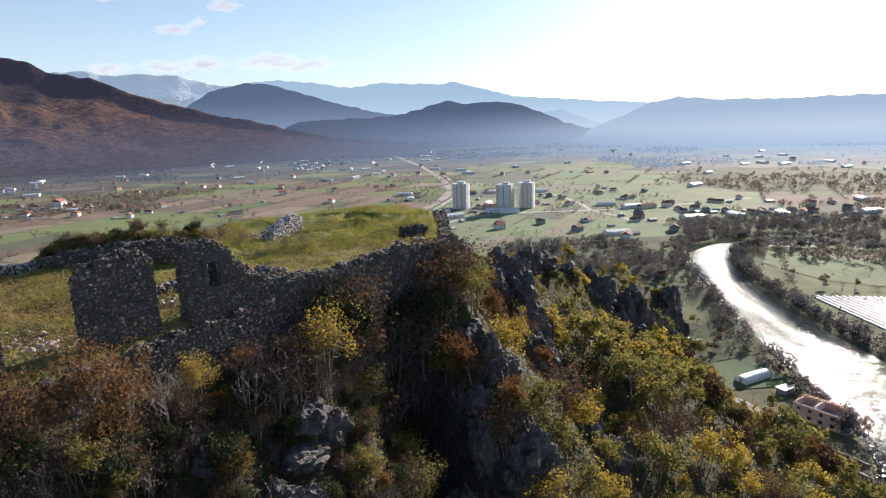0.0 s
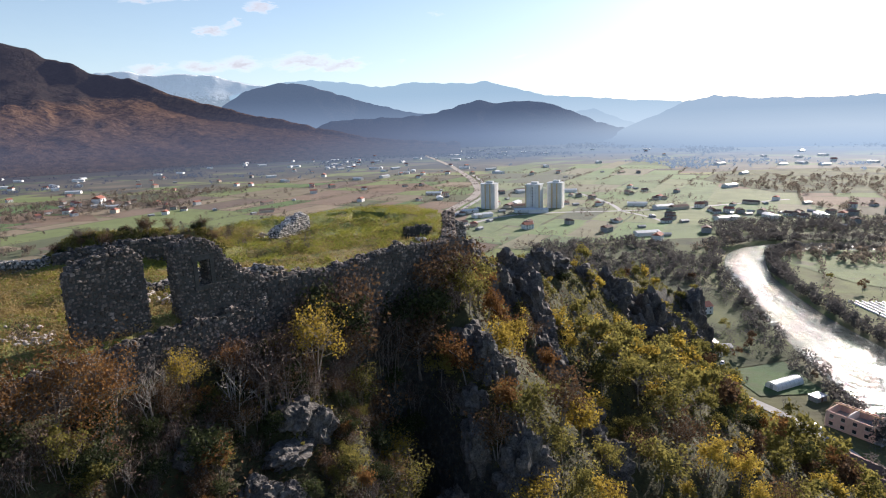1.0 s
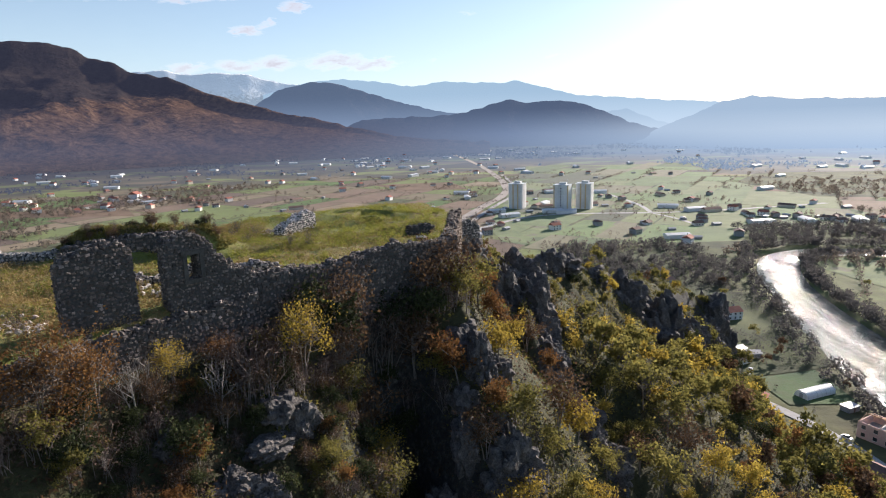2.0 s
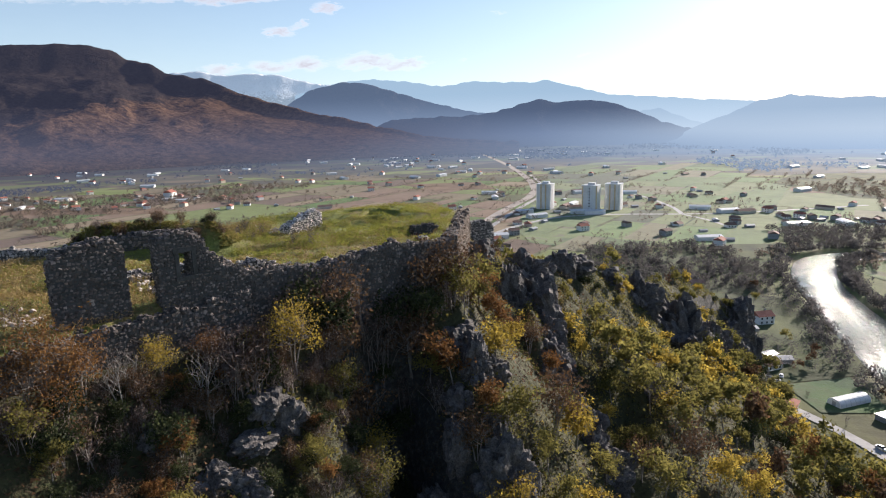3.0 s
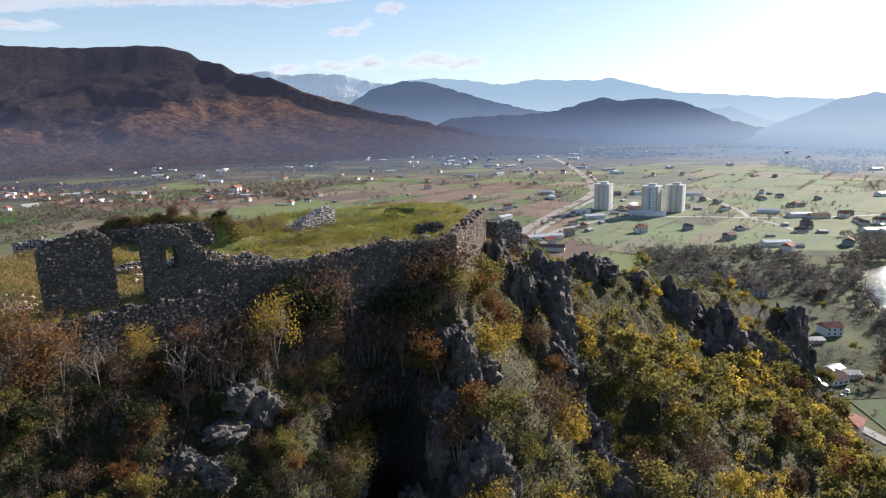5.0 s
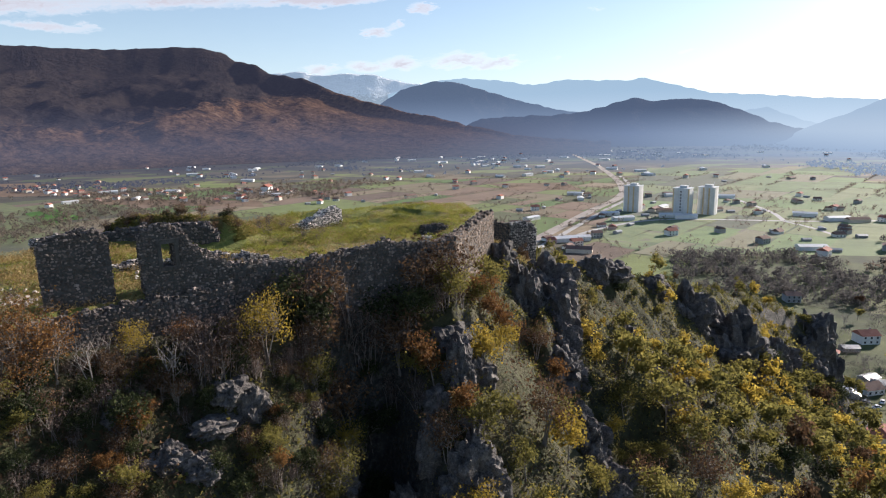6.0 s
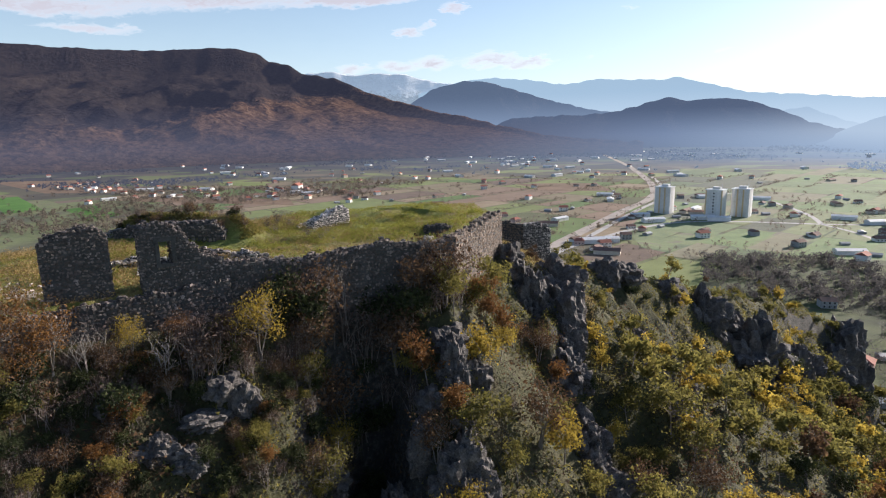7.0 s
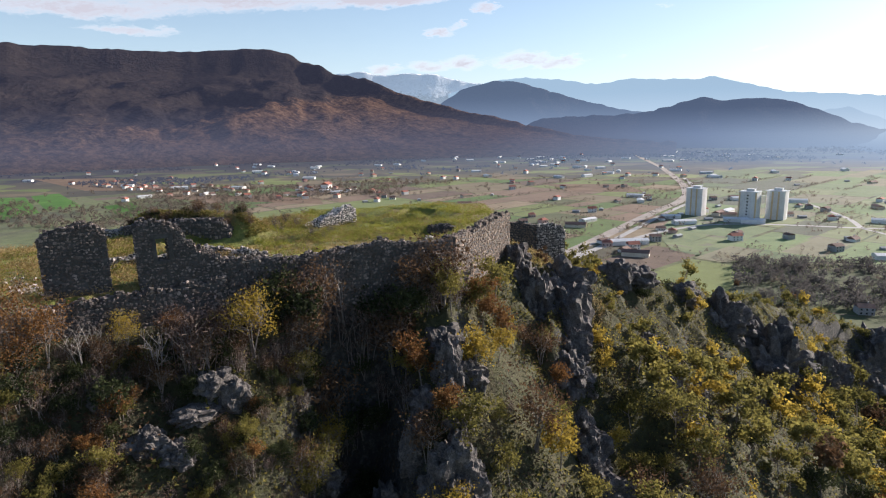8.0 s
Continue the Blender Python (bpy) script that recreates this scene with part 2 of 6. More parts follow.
def river_dist(x, y):
    """Distance from the river's middle, less what it is broader than its upper reach."""
    return 14.5 - river_half(y) + np.min([seg_dist(x, y, a, b)[0] for a, b in zip(RIVER, RIVER[1:])], axis=0)


def ground_height(x, y):
    x, y = np.asarray(x, float), np.asarray(y, float)
    flank = ease(x + 0.25 * (y - 40), 0, 12)
    slope = 0.78 + 0.34 * flank
    d = poly_dist(x, y, LOWER)
    h = 105.6 + 1.7 * ease(-x, 3, 7) + 0.5 * ease(-x, 10, 16) - slope * np.maximum(d, 0)
    h = np.maximum(h, crest_height(x, y, RIDGE, np.where((x - 3) * 0.86 - (y - 66) * 0.5 > 0, 1.1 + 0.9 * ease(y, 105, 145), 0.75)))
    h = np.maximum(h, crest_height(x, y, SPUR, 0.7))
    h = np.maximum(h, crest_height(x, y, RIB, 1.25))
    h = np.maximum(h, crest_height(x, y, RIB_B, 1.3))
    g = np.min([seg_dist(x, y, a, b)[0] for a, b in zip(GULLY, GULLY[1:])], axis=0)
    h = h - 12.0 * np.exp(-(g / 3.0) ** 2) * ease(d, -0.2, 3)
    # rough rock and soil on the flanks, dying out towards the plain
    wild = ease(h, 2, 30) * ease(d, 0.2, 3)
    h = h + wild * (2.2 * fbm(x, y, 17, 3, 3) + 1.5 * fbm(x, y, 5.5, 3, 9, True) + 0.35 * fbm(x, y, 1.6, 2, 21))
    h = np.where(h < 12, 12 * ease(h + 6, 0, 24) , h)
    h = np.maximum(h, 0)
    ledge = 109.95 + 0.15 * fbm(x, y, 2, 2, 4)
    h = np.where(d < -0.45, np.maximum(h, ledge), h)
    u = poly_dist(x, y, UPPER)
    top = 110.1 + 0.5 * fbm(x, y, 9, 3, 31) + 0.4 * fbm(x, y, 2.2, 3, 8) * ease(-u, 0.6, 2.5) + 0.9 * np.exp(-(((x + 11) / 5) ** 2 + ((y - 66) / 4) ** 2)) \
        + 2.1 * np.exp(-(seg_dist(x, y, (-29.5, 43.4), (-20.5, 47.2))[0] / 1.9) ** 2) + 0.6 * np.exp(-(((x + 3.2) / 1.8) ** 2 + ((y - 57.2) / 1.6) ** 2))
    for px, py, wx, wy, deep in ((-2.9, 53.2, 1.1, 1.5, 2.6), (-9.6, 63.6, 1.7, 1.3, 1.5), (-13.6, 64.6, 0.9, 1.0, 0.9)):      # fallen-in vaults
        top = top - deep * (1 - ease(np.abs(x - px), wx - 0.3, wx + 0.3)) * (1 - ease(np.abs(y - py), wy - 0.3, wy + 0.3))
    h = np.where(u < -0.35, top, h)
    # the river's bed
    r = river_dist(x, y)
    return h - 3.2 * (1 - ease(r, 11, 19)) * (h < 8)


def steps(marks):
    """Grid lines from (place, step) marks: the step changes evenly from mark to mark."""
    out = [marks[0][0]]
    for (a, sa), (b, sb) in zip(marks, marks[1:]):
        k = max(1, round(2 * (b - a) / (sa + sb)))
        w = np.linspace(sa, sb, k)
        out += list(a + (b - a) * np.cumsum(w) / w.sum())
    return np.array(out)


def mesh_of(name, verts, faces, smooth=True):
    me = bpy.data.meshes.new(name)
    verts, faces = np.asarray(verts, np.float32), np.asarray(faces, np.int32)
    k = faces.shape[1]
    me.vertices.add(len(verts))
    me.vertices.foreach_set("co", verts.ravel())
    me.loops.add(faces.size)
    me.loops.foreach_set("vertex_index", faces.ravel())
    me.polygons.add(len(faces))
    me.polygons.foreach_set("loop_start", np.arange(len(faces), dtype=np.int32) * k)
    me.polygons.foreach_set("loop_total", np.full(len(faces), k, np.int32))
    me.polygons.foreach_set("use_smooth", np.full(len(faces), smooth, bool))
    me.update(calc_edges=True)
    return me


def grid_faces(nx, ny):
    i = np.arange(nx * ny).reshape(ny, nx)
    return np.stack([i[:-1, :-1], i[:-1, 1:], i[1:, 1:], i[1:, :-1]], -1).reshape(-1, 4)


def valley_material():
    m, n, l, b = shader("valley_fields")
    pos = place_of(n)
    big = noise_node(n, l, pos, 0.006, 5.0, 0.65)
    c = ramp(n, l, big, [(0.32, (0.085, 0.078, 0.045)), (0.46, (0.14, 0.135, 0.055)), (0.56, (0.17, 0.19, 0.06)), (0.7, (0.19, 0.15, 0.09))])
    fine = noise_node(n, l, pos, 0.06, 5.0, 0.7)
    c = mixed(n, l, 0.6, c, ramp(n, l, fine, [(0.3, (0.35, 0.33, 0.3)), (0.7, (1.0, 1.0, 1.0))]), "MULTIPLY")
    l.new(c, b.inputs["Base Color"])
    b.inputs["Roughness"].default_value, b.inputs["Specular IOR Level"].default_value = 0.95, 0.2
    # blue tint on specular and Sheen stands in for haze over the plain
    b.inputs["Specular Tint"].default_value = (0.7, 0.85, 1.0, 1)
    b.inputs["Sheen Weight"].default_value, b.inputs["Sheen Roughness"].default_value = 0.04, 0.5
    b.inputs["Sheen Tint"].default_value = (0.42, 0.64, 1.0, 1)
    bump(n, l, b, fine, 0.6, 1.5)
    return m


def hillside_material():
    m, n, l, b = shader("stony_hillside")
    pos = place_of(n)
    big, small = noise_node(n, l, pos, 0.22, 5.0, 0.65), noise_node(n, l, pos, 2.2, 5.0, 0.7)
    soil = ramp(n, l, big, [(0.32, (0.026, 0.023, 0.013)), (0.5, (0.05, 0.052, 0.015)), (0.66, (0.068, 0.055, 0.024))])
    soil = mixed(n, l, 0.5, soil, ramp(n, l, small, [(0.3, (0.018, 0.018, 0.009)), (0.7, (0.08, 0.077, 0.03))]))
    rock = ramp(n, l, small, [(0.3, (0.018, 0.017, 0.017)), (0.52, (0.042, 0.04, 0.037)), (0.72, (0.13, 0.123, 0.11))])
    sep = n.new("ShaderNodeSeparateXYZ")
    l.new(n.new("ShaderNodeNewGeometry").outputs["Normal"], sep.inputs[0])
    steep = calc(n, l, "ADD", sep.outputs[2], calc(n, l, "MULTIPLY", calc(n, l, "SUBTRACT", small, 0.5), 0.5))
    l.new(mixed(n, l, ramp(n, l, steep, [(0.42, (1, 1, 1)), (0.56, (0, 0, 0))]), soil, rock), b.inputs["Base Color"])
    b.inputs["Roughness"].default_value = 0.95
    bump(n, l, b, small, 0.9, 0.35)
    return m


def meadow_material():
    m, n, l, b = shader("rough_meadow")
    pos = place_of(n)
    big, small = noise_node(n, l, pos, 0.25, 4.0, 0.6), noise_node(n, l, pos, 3.0, 5.0, 0.7)
    c = ramp(n, l, big, [(0.38, (0.2, 0.125, 0.06)), (0.46, (0.17, 0.15, 0.04)), (0.56, (0.15, 0.19, 0.03)), (0.72, (0.2, 0.17, 0.06))])
    c = mixed(n, l, 0.45, c, ramp(n, l, small, [(0.32, (0.05, 0.055, 0.015)), (0.7, (0.24, 0.24, 0.06))]))
    l.new(c, b.inputs["Base Color"])
    b.inputs["Roughness"].default_value = 0.95
    bump(n, l, b, small, 0.9, 0.2)
    return m


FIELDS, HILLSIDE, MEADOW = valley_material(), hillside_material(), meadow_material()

gx = steps([(-5000, 500), (-1200, 90), (-200, 25), (-45, 2.5), (-24, 0.5), (34, 0.5), (62, 0.9), (110, 2.5), (260, 4), (600, 30), (1500, 130), (5000, 500)])
gy = steps([(-5000, 600), (-300, 60), (-40, 5), (6, 0.6), (76, 0.45), (115, 0.8), (170, 1.6), (260, 3), (580, 5), (1000, 25), (2400, 100), (5000, 350)])
GX, GY = np.meshgrid(gx, gy)
GZ = ground_height(GX, GY)
ground = new("ground", mesh_of("ground", np.stack([GX, GY, GZ], -1).reshape(-1, 3), grid_faces(len(gx), len(gy))))
for m in (FIELDS, HILLSIDE, MEADOW):
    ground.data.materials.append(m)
cx, cy = (GX[:-1, :-1] + GX[1:, 1:]) / 2, (GY[:-1, :-1] + GY[1:, 1:]) / 2
cz = (GZ[:-1, :-1] + GZ[1:, 1:]) / 2
slot = np.where(cz > 6, 1, 0)
slot = np.where(poly_dist(cx, cy, UPPER) < -0.3, 2, slot)
slot = np.where((poly_dist(cx, cy, LOWER) < -0.45), 2, slot)
ground.data.polygons.foreach_set("material_index", slot.ravel().astype(np.int32))
tagged(ground, "autumn valley floor with fields and a steep stony castle hill", "ground", kind="structure")


# ---- distant ranges ----


def valley_haze_glow(n, l, x):
    """Emission colour that paints the valley's haze: dim in the west, bright below the sun in the east."""
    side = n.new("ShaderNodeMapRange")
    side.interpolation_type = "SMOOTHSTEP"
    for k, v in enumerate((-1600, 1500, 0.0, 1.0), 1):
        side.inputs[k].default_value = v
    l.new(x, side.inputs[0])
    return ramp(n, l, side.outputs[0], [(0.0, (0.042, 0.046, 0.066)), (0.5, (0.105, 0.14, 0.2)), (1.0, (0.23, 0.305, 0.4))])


def foot_haze_glow(n, l, x):
    """Emission colour that paints haze along the feet of the hills, thicker and brighter towards the sun."""
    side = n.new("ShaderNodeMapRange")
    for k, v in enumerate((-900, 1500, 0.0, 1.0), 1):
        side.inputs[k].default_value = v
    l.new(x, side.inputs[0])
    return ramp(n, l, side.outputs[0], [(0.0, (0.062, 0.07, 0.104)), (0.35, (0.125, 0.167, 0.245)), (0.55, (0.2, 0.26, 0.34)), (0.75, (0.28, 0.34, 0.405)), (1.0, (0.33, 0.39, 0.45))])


def ease_low(n, l, z):
    up = n.new("ShaderNodeMapRange")
    up.inputs[2].default_value = 60
    l.new(z, up.inputs[0])
    return up.outputs[0]


def far_plain_material():
    m, n, l, b = shader("far_hazy_plain")
    pos = place_of(n)
    turn = n.new("ShaderNodeMapping")
    turn.inputs["Rotation"].default_value, turn.inputs["Scale"].default_value = (0, 0, radians(24)), (1 / 110, 1 / 60, 1)
    l.new(pos, turn.inputs["Vector"])
    cells = n.new("ShaderNodeTexVoronoi")
    cells.voronoi_dimensions = "2D"
    l.new(turn.outputs[0], cells.inputs["Vector"])
    cells.inputs["Scale"].default_value = 1.0
    tone = n.new("ShaderNodeSeparateColor")
    l.new(cells.outputs["Color"], tone.inputs[0])
    c = ramp(n, l, tone.outputs[0], [(0.0, (0.13, 0.17, 0.04)), (0.2, (0.1, 0.085, 0.05)), (0.4, (0.16, 0.125, 0.075)), (0.6, (0.17, 0.2, 0.055)), (0.8, (0.09, 0.08, 0.045))], False)
    c = mixed(n, l, ramp(n, l, noise_node(n, l, pos, 0.004, 4.0), [(0.48, (0, 0, 0)), (0.56, (1, 1, 1))]), c, (0.05, 0.046, 0.036))
    l.new(c, b.inputs["Base Color"])
    b.inputs["Roughness"].default_value = 0.95
    sep = n.new("ShaderNodeSeparateXYZ")
    l.new(pos, sep.inputs[0])
    # haze painted on as emission, stronger with distance from the castle hill
    haze_glow = n.new("ShaderNodeEmission")
    l.new(valley_haze_glow(n, l, sep.outputs[0]), haze_glow.inputs["Color"])
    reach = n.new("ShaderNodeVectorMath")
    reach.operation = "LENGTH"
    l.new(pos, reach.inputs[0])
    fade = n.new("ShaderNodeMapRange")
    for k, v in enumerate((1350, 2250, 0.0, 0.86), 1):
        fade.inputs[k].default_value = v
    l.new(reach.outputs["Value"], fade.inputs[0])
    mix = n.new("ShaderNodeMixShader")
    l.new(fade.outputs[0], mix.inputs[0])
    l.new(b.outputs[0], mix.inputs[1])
    l.new(haze_glow.outputs[0], mix.inputs[2])
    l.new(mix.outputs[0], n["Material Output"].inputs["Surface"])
    return m


def range_material(name, dark, mid, light, haze, base, amount, low, high, snow=0.0, rocky=0.0, rust=0.0):
    """Wooded slopes miles off, with haze painted on as emission, thicker towards the valley."""
    m, n, l, b = shader(name)
    pos = place_of(n)
    big, small = noise_node(n, l, pos, 0.0035, 5.0, 0.65), noise_node(n, l, pos, 0.03, 5.0, 0.75)
    c = ramp(n, l, big, [(0.35, dark), (0.5, mid), (0.66, light)])
    c = mixed(n, l, 0.5, c, ramp(n, l, small, [(0.3, dark), (0.7, light)]))
    sep = n.new("ShaderNodeSeparateXYZ")
    l.new(pos, sep.inputs[0])
    if rust:                               # beech scrub in autumn leaf low down; on the long spur rust paints in sunlight
        f = calc(n, l, "ADD", calc(n, l, "MULTIPLY", calc(n, l, "SUBTRACT", big, 0.5), 650.0), calc(n, l, "MULTIPLY", calc(n, l, "SUBTRACT", small, 0.5), 420.0))
        reach = n.new("ShaderNodeMapRange")
        reach.interpolation_type = "SMOOTHSTEP"
        for k, v in enumerate((-2500, -1500, rust, rust + 420), 1):
            reach.inputs[k].default_value = v
        l.new(sep.outputs[0], reach.inputs[0])
        f = calc(n, l, "MULTIPLY", calc(n, l, "SUBTRACT", calc(n, l, "ADD", f, reach.outputs[0]), sep.outputs[2]), 0.006)
        cl = n.new("ShaderNodeClamp")
        l.new(f, cl.inputs[0])
        c = mixed(n, l, cl.outputs[0], c, ramp(n, l, small, [(0.34, (0.035, 0.027, 0.023)), (0.5, (0.135, 0.078, 0.044)), (0.66, (0.235, 0.145, 0.088))]))
    if rocky:
        f = calc(n, l, "ADD", sep.outputs[2], calc(n, l, "MULTIPLY", calc(n, l, "SUBTRACT", small, 0.5), 420.0))
        f = calc(n, l, "MULTIPLY", calc(n, l, "SUBTRACT", f, rocky), 0.008)
        cl = n.new("ShaderNodeClamp")
        l.new(f, cl.inputs[0])
        c = mixed(n, l, cl.outputs[0], c, ramp(n, l, small, [(0.35, (0.03, 0.03, 0.03)), (0.66, (0.19, 0.18, 0.17))]))
    if snow:
        f = calc(n, l, "ADD", sep.outputs[2], calc(n, l, "MULTIPLY", calc(n, l, "SUBTRACT", small, 0.5), 260.0))
        f = calc(n, l, "MULTIPLY", calc(n, l, "SUBTRACT", f, snow), 0.02)
        cl = n.new("ShaderNodeClamp")
        l.new(f, cl.inputs[0])
        c = mixed(n, l, cl.outputs[0], c, (0.85, 0.87, 0.9))
    l.new(c, b.inputs["Base Color"])
    b.inputs["Roughness"].default_value = 1.0
    b.inputs["Specular IOR Level"].default_value = 0.0
    bump(n, l, b, small, 0.8, 25)
    haze_glow = n.new("ShaderNodeEmission")
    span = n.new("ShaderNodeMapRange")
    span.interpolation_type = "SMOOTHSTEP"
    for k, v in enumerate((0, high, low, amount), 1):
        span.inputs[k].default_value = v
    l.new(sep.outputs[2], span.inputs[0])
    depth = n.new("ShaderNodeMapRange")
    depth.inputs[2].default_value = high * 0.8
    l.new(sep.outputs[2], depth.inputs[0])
    l.new(mixed(n, l, depth.outputs[0], mixed(n, l, ease_low(n, l, sep.outputs[2]), valley_haze_glow(n, l, sep.outputs[0]), base or foot_haze_glow(n, l, sep.outputs[0])), haze), haze_glow.inputs["Color"])
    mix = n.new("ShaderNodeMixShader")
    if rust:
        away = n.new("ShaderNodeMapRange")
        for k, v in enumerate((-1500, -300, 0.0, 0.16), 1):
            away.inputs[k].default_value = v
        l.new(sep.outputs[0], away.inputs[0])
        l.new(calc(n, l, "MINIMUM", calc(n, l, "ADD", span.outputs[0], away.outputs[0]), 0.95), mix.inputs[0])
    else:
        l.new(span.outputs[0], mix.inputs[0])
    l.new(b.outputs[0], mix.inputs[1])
    l.new(haze_glow.outputs[0], mix.inputs[2])
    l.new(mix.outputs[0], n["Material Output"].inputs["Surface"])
    return m


def mountain(name, crest, r_foot, r_crest, material, label, rough=0.16, seed=1, cliff=0.0, flat=0.0, lift=-6.0, bow=0.0):
    """A range round the valley: (azimuth, elevation) of its crest as seen from the castle hill, and how far its foot and crest lie."""
    az = np.linspace(crest[0][0], crest[-1][0], 20 + int(4.2 * (crest[-1][0] - crest[0][0])))
    el = np.interp(az, [c[0] for c in crest], [c[1] for c in crest])
    rc = np.interp(az, [c[0] for c in r_crest], [c[1] for c in r_crest]) if isinstance(r_crest, list) else np.full(len(az), float(r_crest))
    top = 120 + rc * np.tan(np.radians(el))
    rag = 9 * fbm(az * 40, az * 0, 30, 3, seed)
    t = np.concatenate([np.linspace(0, 1, 64), [1.05, 1.15, 1.3]])
    T, AZ = np.meshgrid(t, np.radians(az), indexing="ij")
    r = r_foot + (rc[None, :] - r_foot) * T
    X, Y = 11 + r * np.sin(AZ), 1 + r * np.cos(AZ)
    up = np.clip((T - flat) / (1 - flat), 0, None)
    body = up ** bow if bow else 0.45 * up ** 1.2 + 0.55 * up ** 1.8
    rise = np.where(T <= 1, (1 - cliff) * body + cliff * ease(T, 0.88, 1.0), 1 - 1.2 * (T - 1))
    relief = (0.55 * fbm(X, Y, 700, 6, seed) + 0.35 * fbm(X, Y, 300, 5, seed + 50, True) + 0.16 * fbm(X, Y, 90, 3, seed + 70)) * np.where(T <= 1, np.sin(np.pi * np.clip(up, 0, 1)) ** 0.8, 0)
    Z = lift + (top[None, :] - lift) * (rise + rough * relief) + rag[None, :] * ease(T, 0.85, 1.0)
    ob = new(name, mesh_of(name, np.stack([X, Y, Z], -1).reshape(-1, 3), grid_faces(len(az), len(t))))
    ob.data.materials.append(material)
    return tagged(ob, label, "mountain", kind="structure")


ring_a, ring_r = np.meshgrid(np.radians(np.linspace(-110, 95, 120)), np.linspace(1350, 3300, 24), indexing="xy")
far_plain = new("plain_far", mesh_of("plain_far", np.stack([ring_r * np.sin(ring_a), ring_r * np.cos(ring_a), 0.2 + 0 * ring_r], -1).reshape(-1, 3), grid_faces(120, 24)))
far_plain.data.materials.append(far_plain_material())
tagged(far_plain, "far fields and woods with haze painted over them", "plain", kind="structure")
# dark upper slope colours stand in for shade on the western mountain
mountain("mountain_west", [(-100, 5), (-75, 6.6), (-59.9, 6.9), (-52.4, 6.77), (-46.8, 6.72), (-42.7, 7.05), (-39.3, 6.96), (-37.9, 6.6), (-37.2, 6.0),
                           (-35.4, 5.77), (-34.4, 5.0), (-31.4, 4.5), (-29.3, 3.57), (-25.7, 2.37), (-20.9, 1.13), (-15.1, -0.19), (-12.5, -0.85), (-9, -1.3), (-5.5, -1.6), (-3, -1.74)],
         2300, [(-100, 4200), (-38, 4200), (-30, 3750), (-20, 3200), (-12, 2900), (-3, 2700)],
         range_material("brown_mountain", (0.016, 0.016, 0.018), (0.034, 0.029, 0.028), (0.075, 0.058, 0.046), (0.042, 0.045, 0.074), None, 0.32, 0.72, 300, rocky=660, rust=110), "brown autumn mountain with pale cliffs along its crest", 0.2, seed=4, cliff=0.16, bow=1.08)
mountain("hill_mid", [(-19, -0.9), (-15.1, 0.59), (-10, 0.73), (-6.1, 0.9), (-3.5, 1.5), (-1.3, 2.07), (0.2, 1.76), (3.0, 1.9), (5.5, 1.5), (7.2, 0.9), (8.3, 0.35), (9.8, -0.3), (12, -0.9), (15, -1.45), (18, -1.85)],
         2950, 3800, range_material("dark_wooded_hill", (0.03, 0.03, 0.03), (0.05, 0.045, 0.045), (0.08, 0.07, 0.06), (0.07, 0.098, 0.158), None, 0.62, 0.95, 240), "dark wooded hill with haze painted over its foot", seed=7)
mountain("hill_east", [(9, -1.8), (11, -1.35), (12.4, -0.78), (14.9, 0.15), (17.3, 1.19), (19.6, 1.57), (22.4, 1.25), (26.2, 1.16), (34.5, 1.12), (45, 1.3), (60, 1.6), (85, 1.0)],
         2200, 3700, range_material("hazy_east_hill", (0.03, 0.035, 0.035), (0.05, 0.05, 0.05), (0.08, 0.075, 0.07), (0.215, 0.285, 0.365), None, 0.92, 0.97, 190), "long wooded hill with bright haze painted over it", seed=11, flat=0.12)
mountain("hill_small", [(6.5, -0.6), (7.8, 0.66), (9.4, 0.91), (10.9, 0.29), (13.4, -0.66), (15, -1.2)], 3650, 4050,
         range_material("hazy_small_hill", (0.03, 0.035, 0.035), (0.05, 0.05, 0.05), (0.08, 0.075, 0.07), (0.24, 0.32, 0.405), (0.33, 0.4, 0.465), 0.87, 0.97, 220), "small rounded hill with blue haze painted over it", seed=15)
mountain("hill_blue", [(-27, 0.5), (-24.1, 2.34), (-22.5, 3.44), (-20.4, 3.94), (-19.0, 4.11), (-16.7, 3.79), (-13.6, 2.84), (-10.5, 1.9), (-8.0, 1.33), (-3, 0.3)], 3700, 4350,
         range_material("blue_wooded_hill", (0.03, 0.03, 0.035), (0.055, 0.05, 0.05), (0.09, 0.075, 0.065), (0.1, 0.142, 0.22), (0.16, 0.215, 0.3), 0.52, 0.92, 380), "rounded wooded hill with blue haze painted on", seed=19)
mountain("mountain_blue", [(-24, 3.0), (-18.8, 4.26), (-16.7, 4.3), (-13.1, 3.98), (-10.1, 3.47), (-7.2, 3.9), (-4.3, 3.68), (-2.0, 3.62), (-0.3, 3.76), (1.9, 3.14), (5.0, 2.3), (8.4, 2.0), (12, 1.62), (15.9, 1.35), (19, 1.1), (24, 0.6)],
         4000, 4650, range_material("far_blue_mountains", (0.03, 0.035, 0.04), (0.05, 0.055, 0.06), (0.08, 0.08, 0.08), (0.24, 0.34, 0.435), (0.34, 0.41, 0.475), 0.8, 0.97, 420), "far mountains with pale blue haze painted on", seed=23)
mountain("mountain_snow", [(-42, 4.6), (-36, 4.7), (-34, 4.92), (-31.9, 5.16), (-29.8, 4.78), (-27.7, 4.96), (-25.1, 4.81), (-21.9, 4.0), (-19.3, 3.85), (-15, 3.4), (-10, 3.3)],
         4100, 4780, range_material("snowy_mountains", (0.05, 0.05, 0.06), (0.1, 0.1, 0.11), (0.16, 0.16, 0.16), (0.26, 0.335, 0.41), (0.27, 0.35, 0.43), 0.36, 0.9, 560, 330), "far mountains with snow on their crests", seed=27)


# ---- river ----


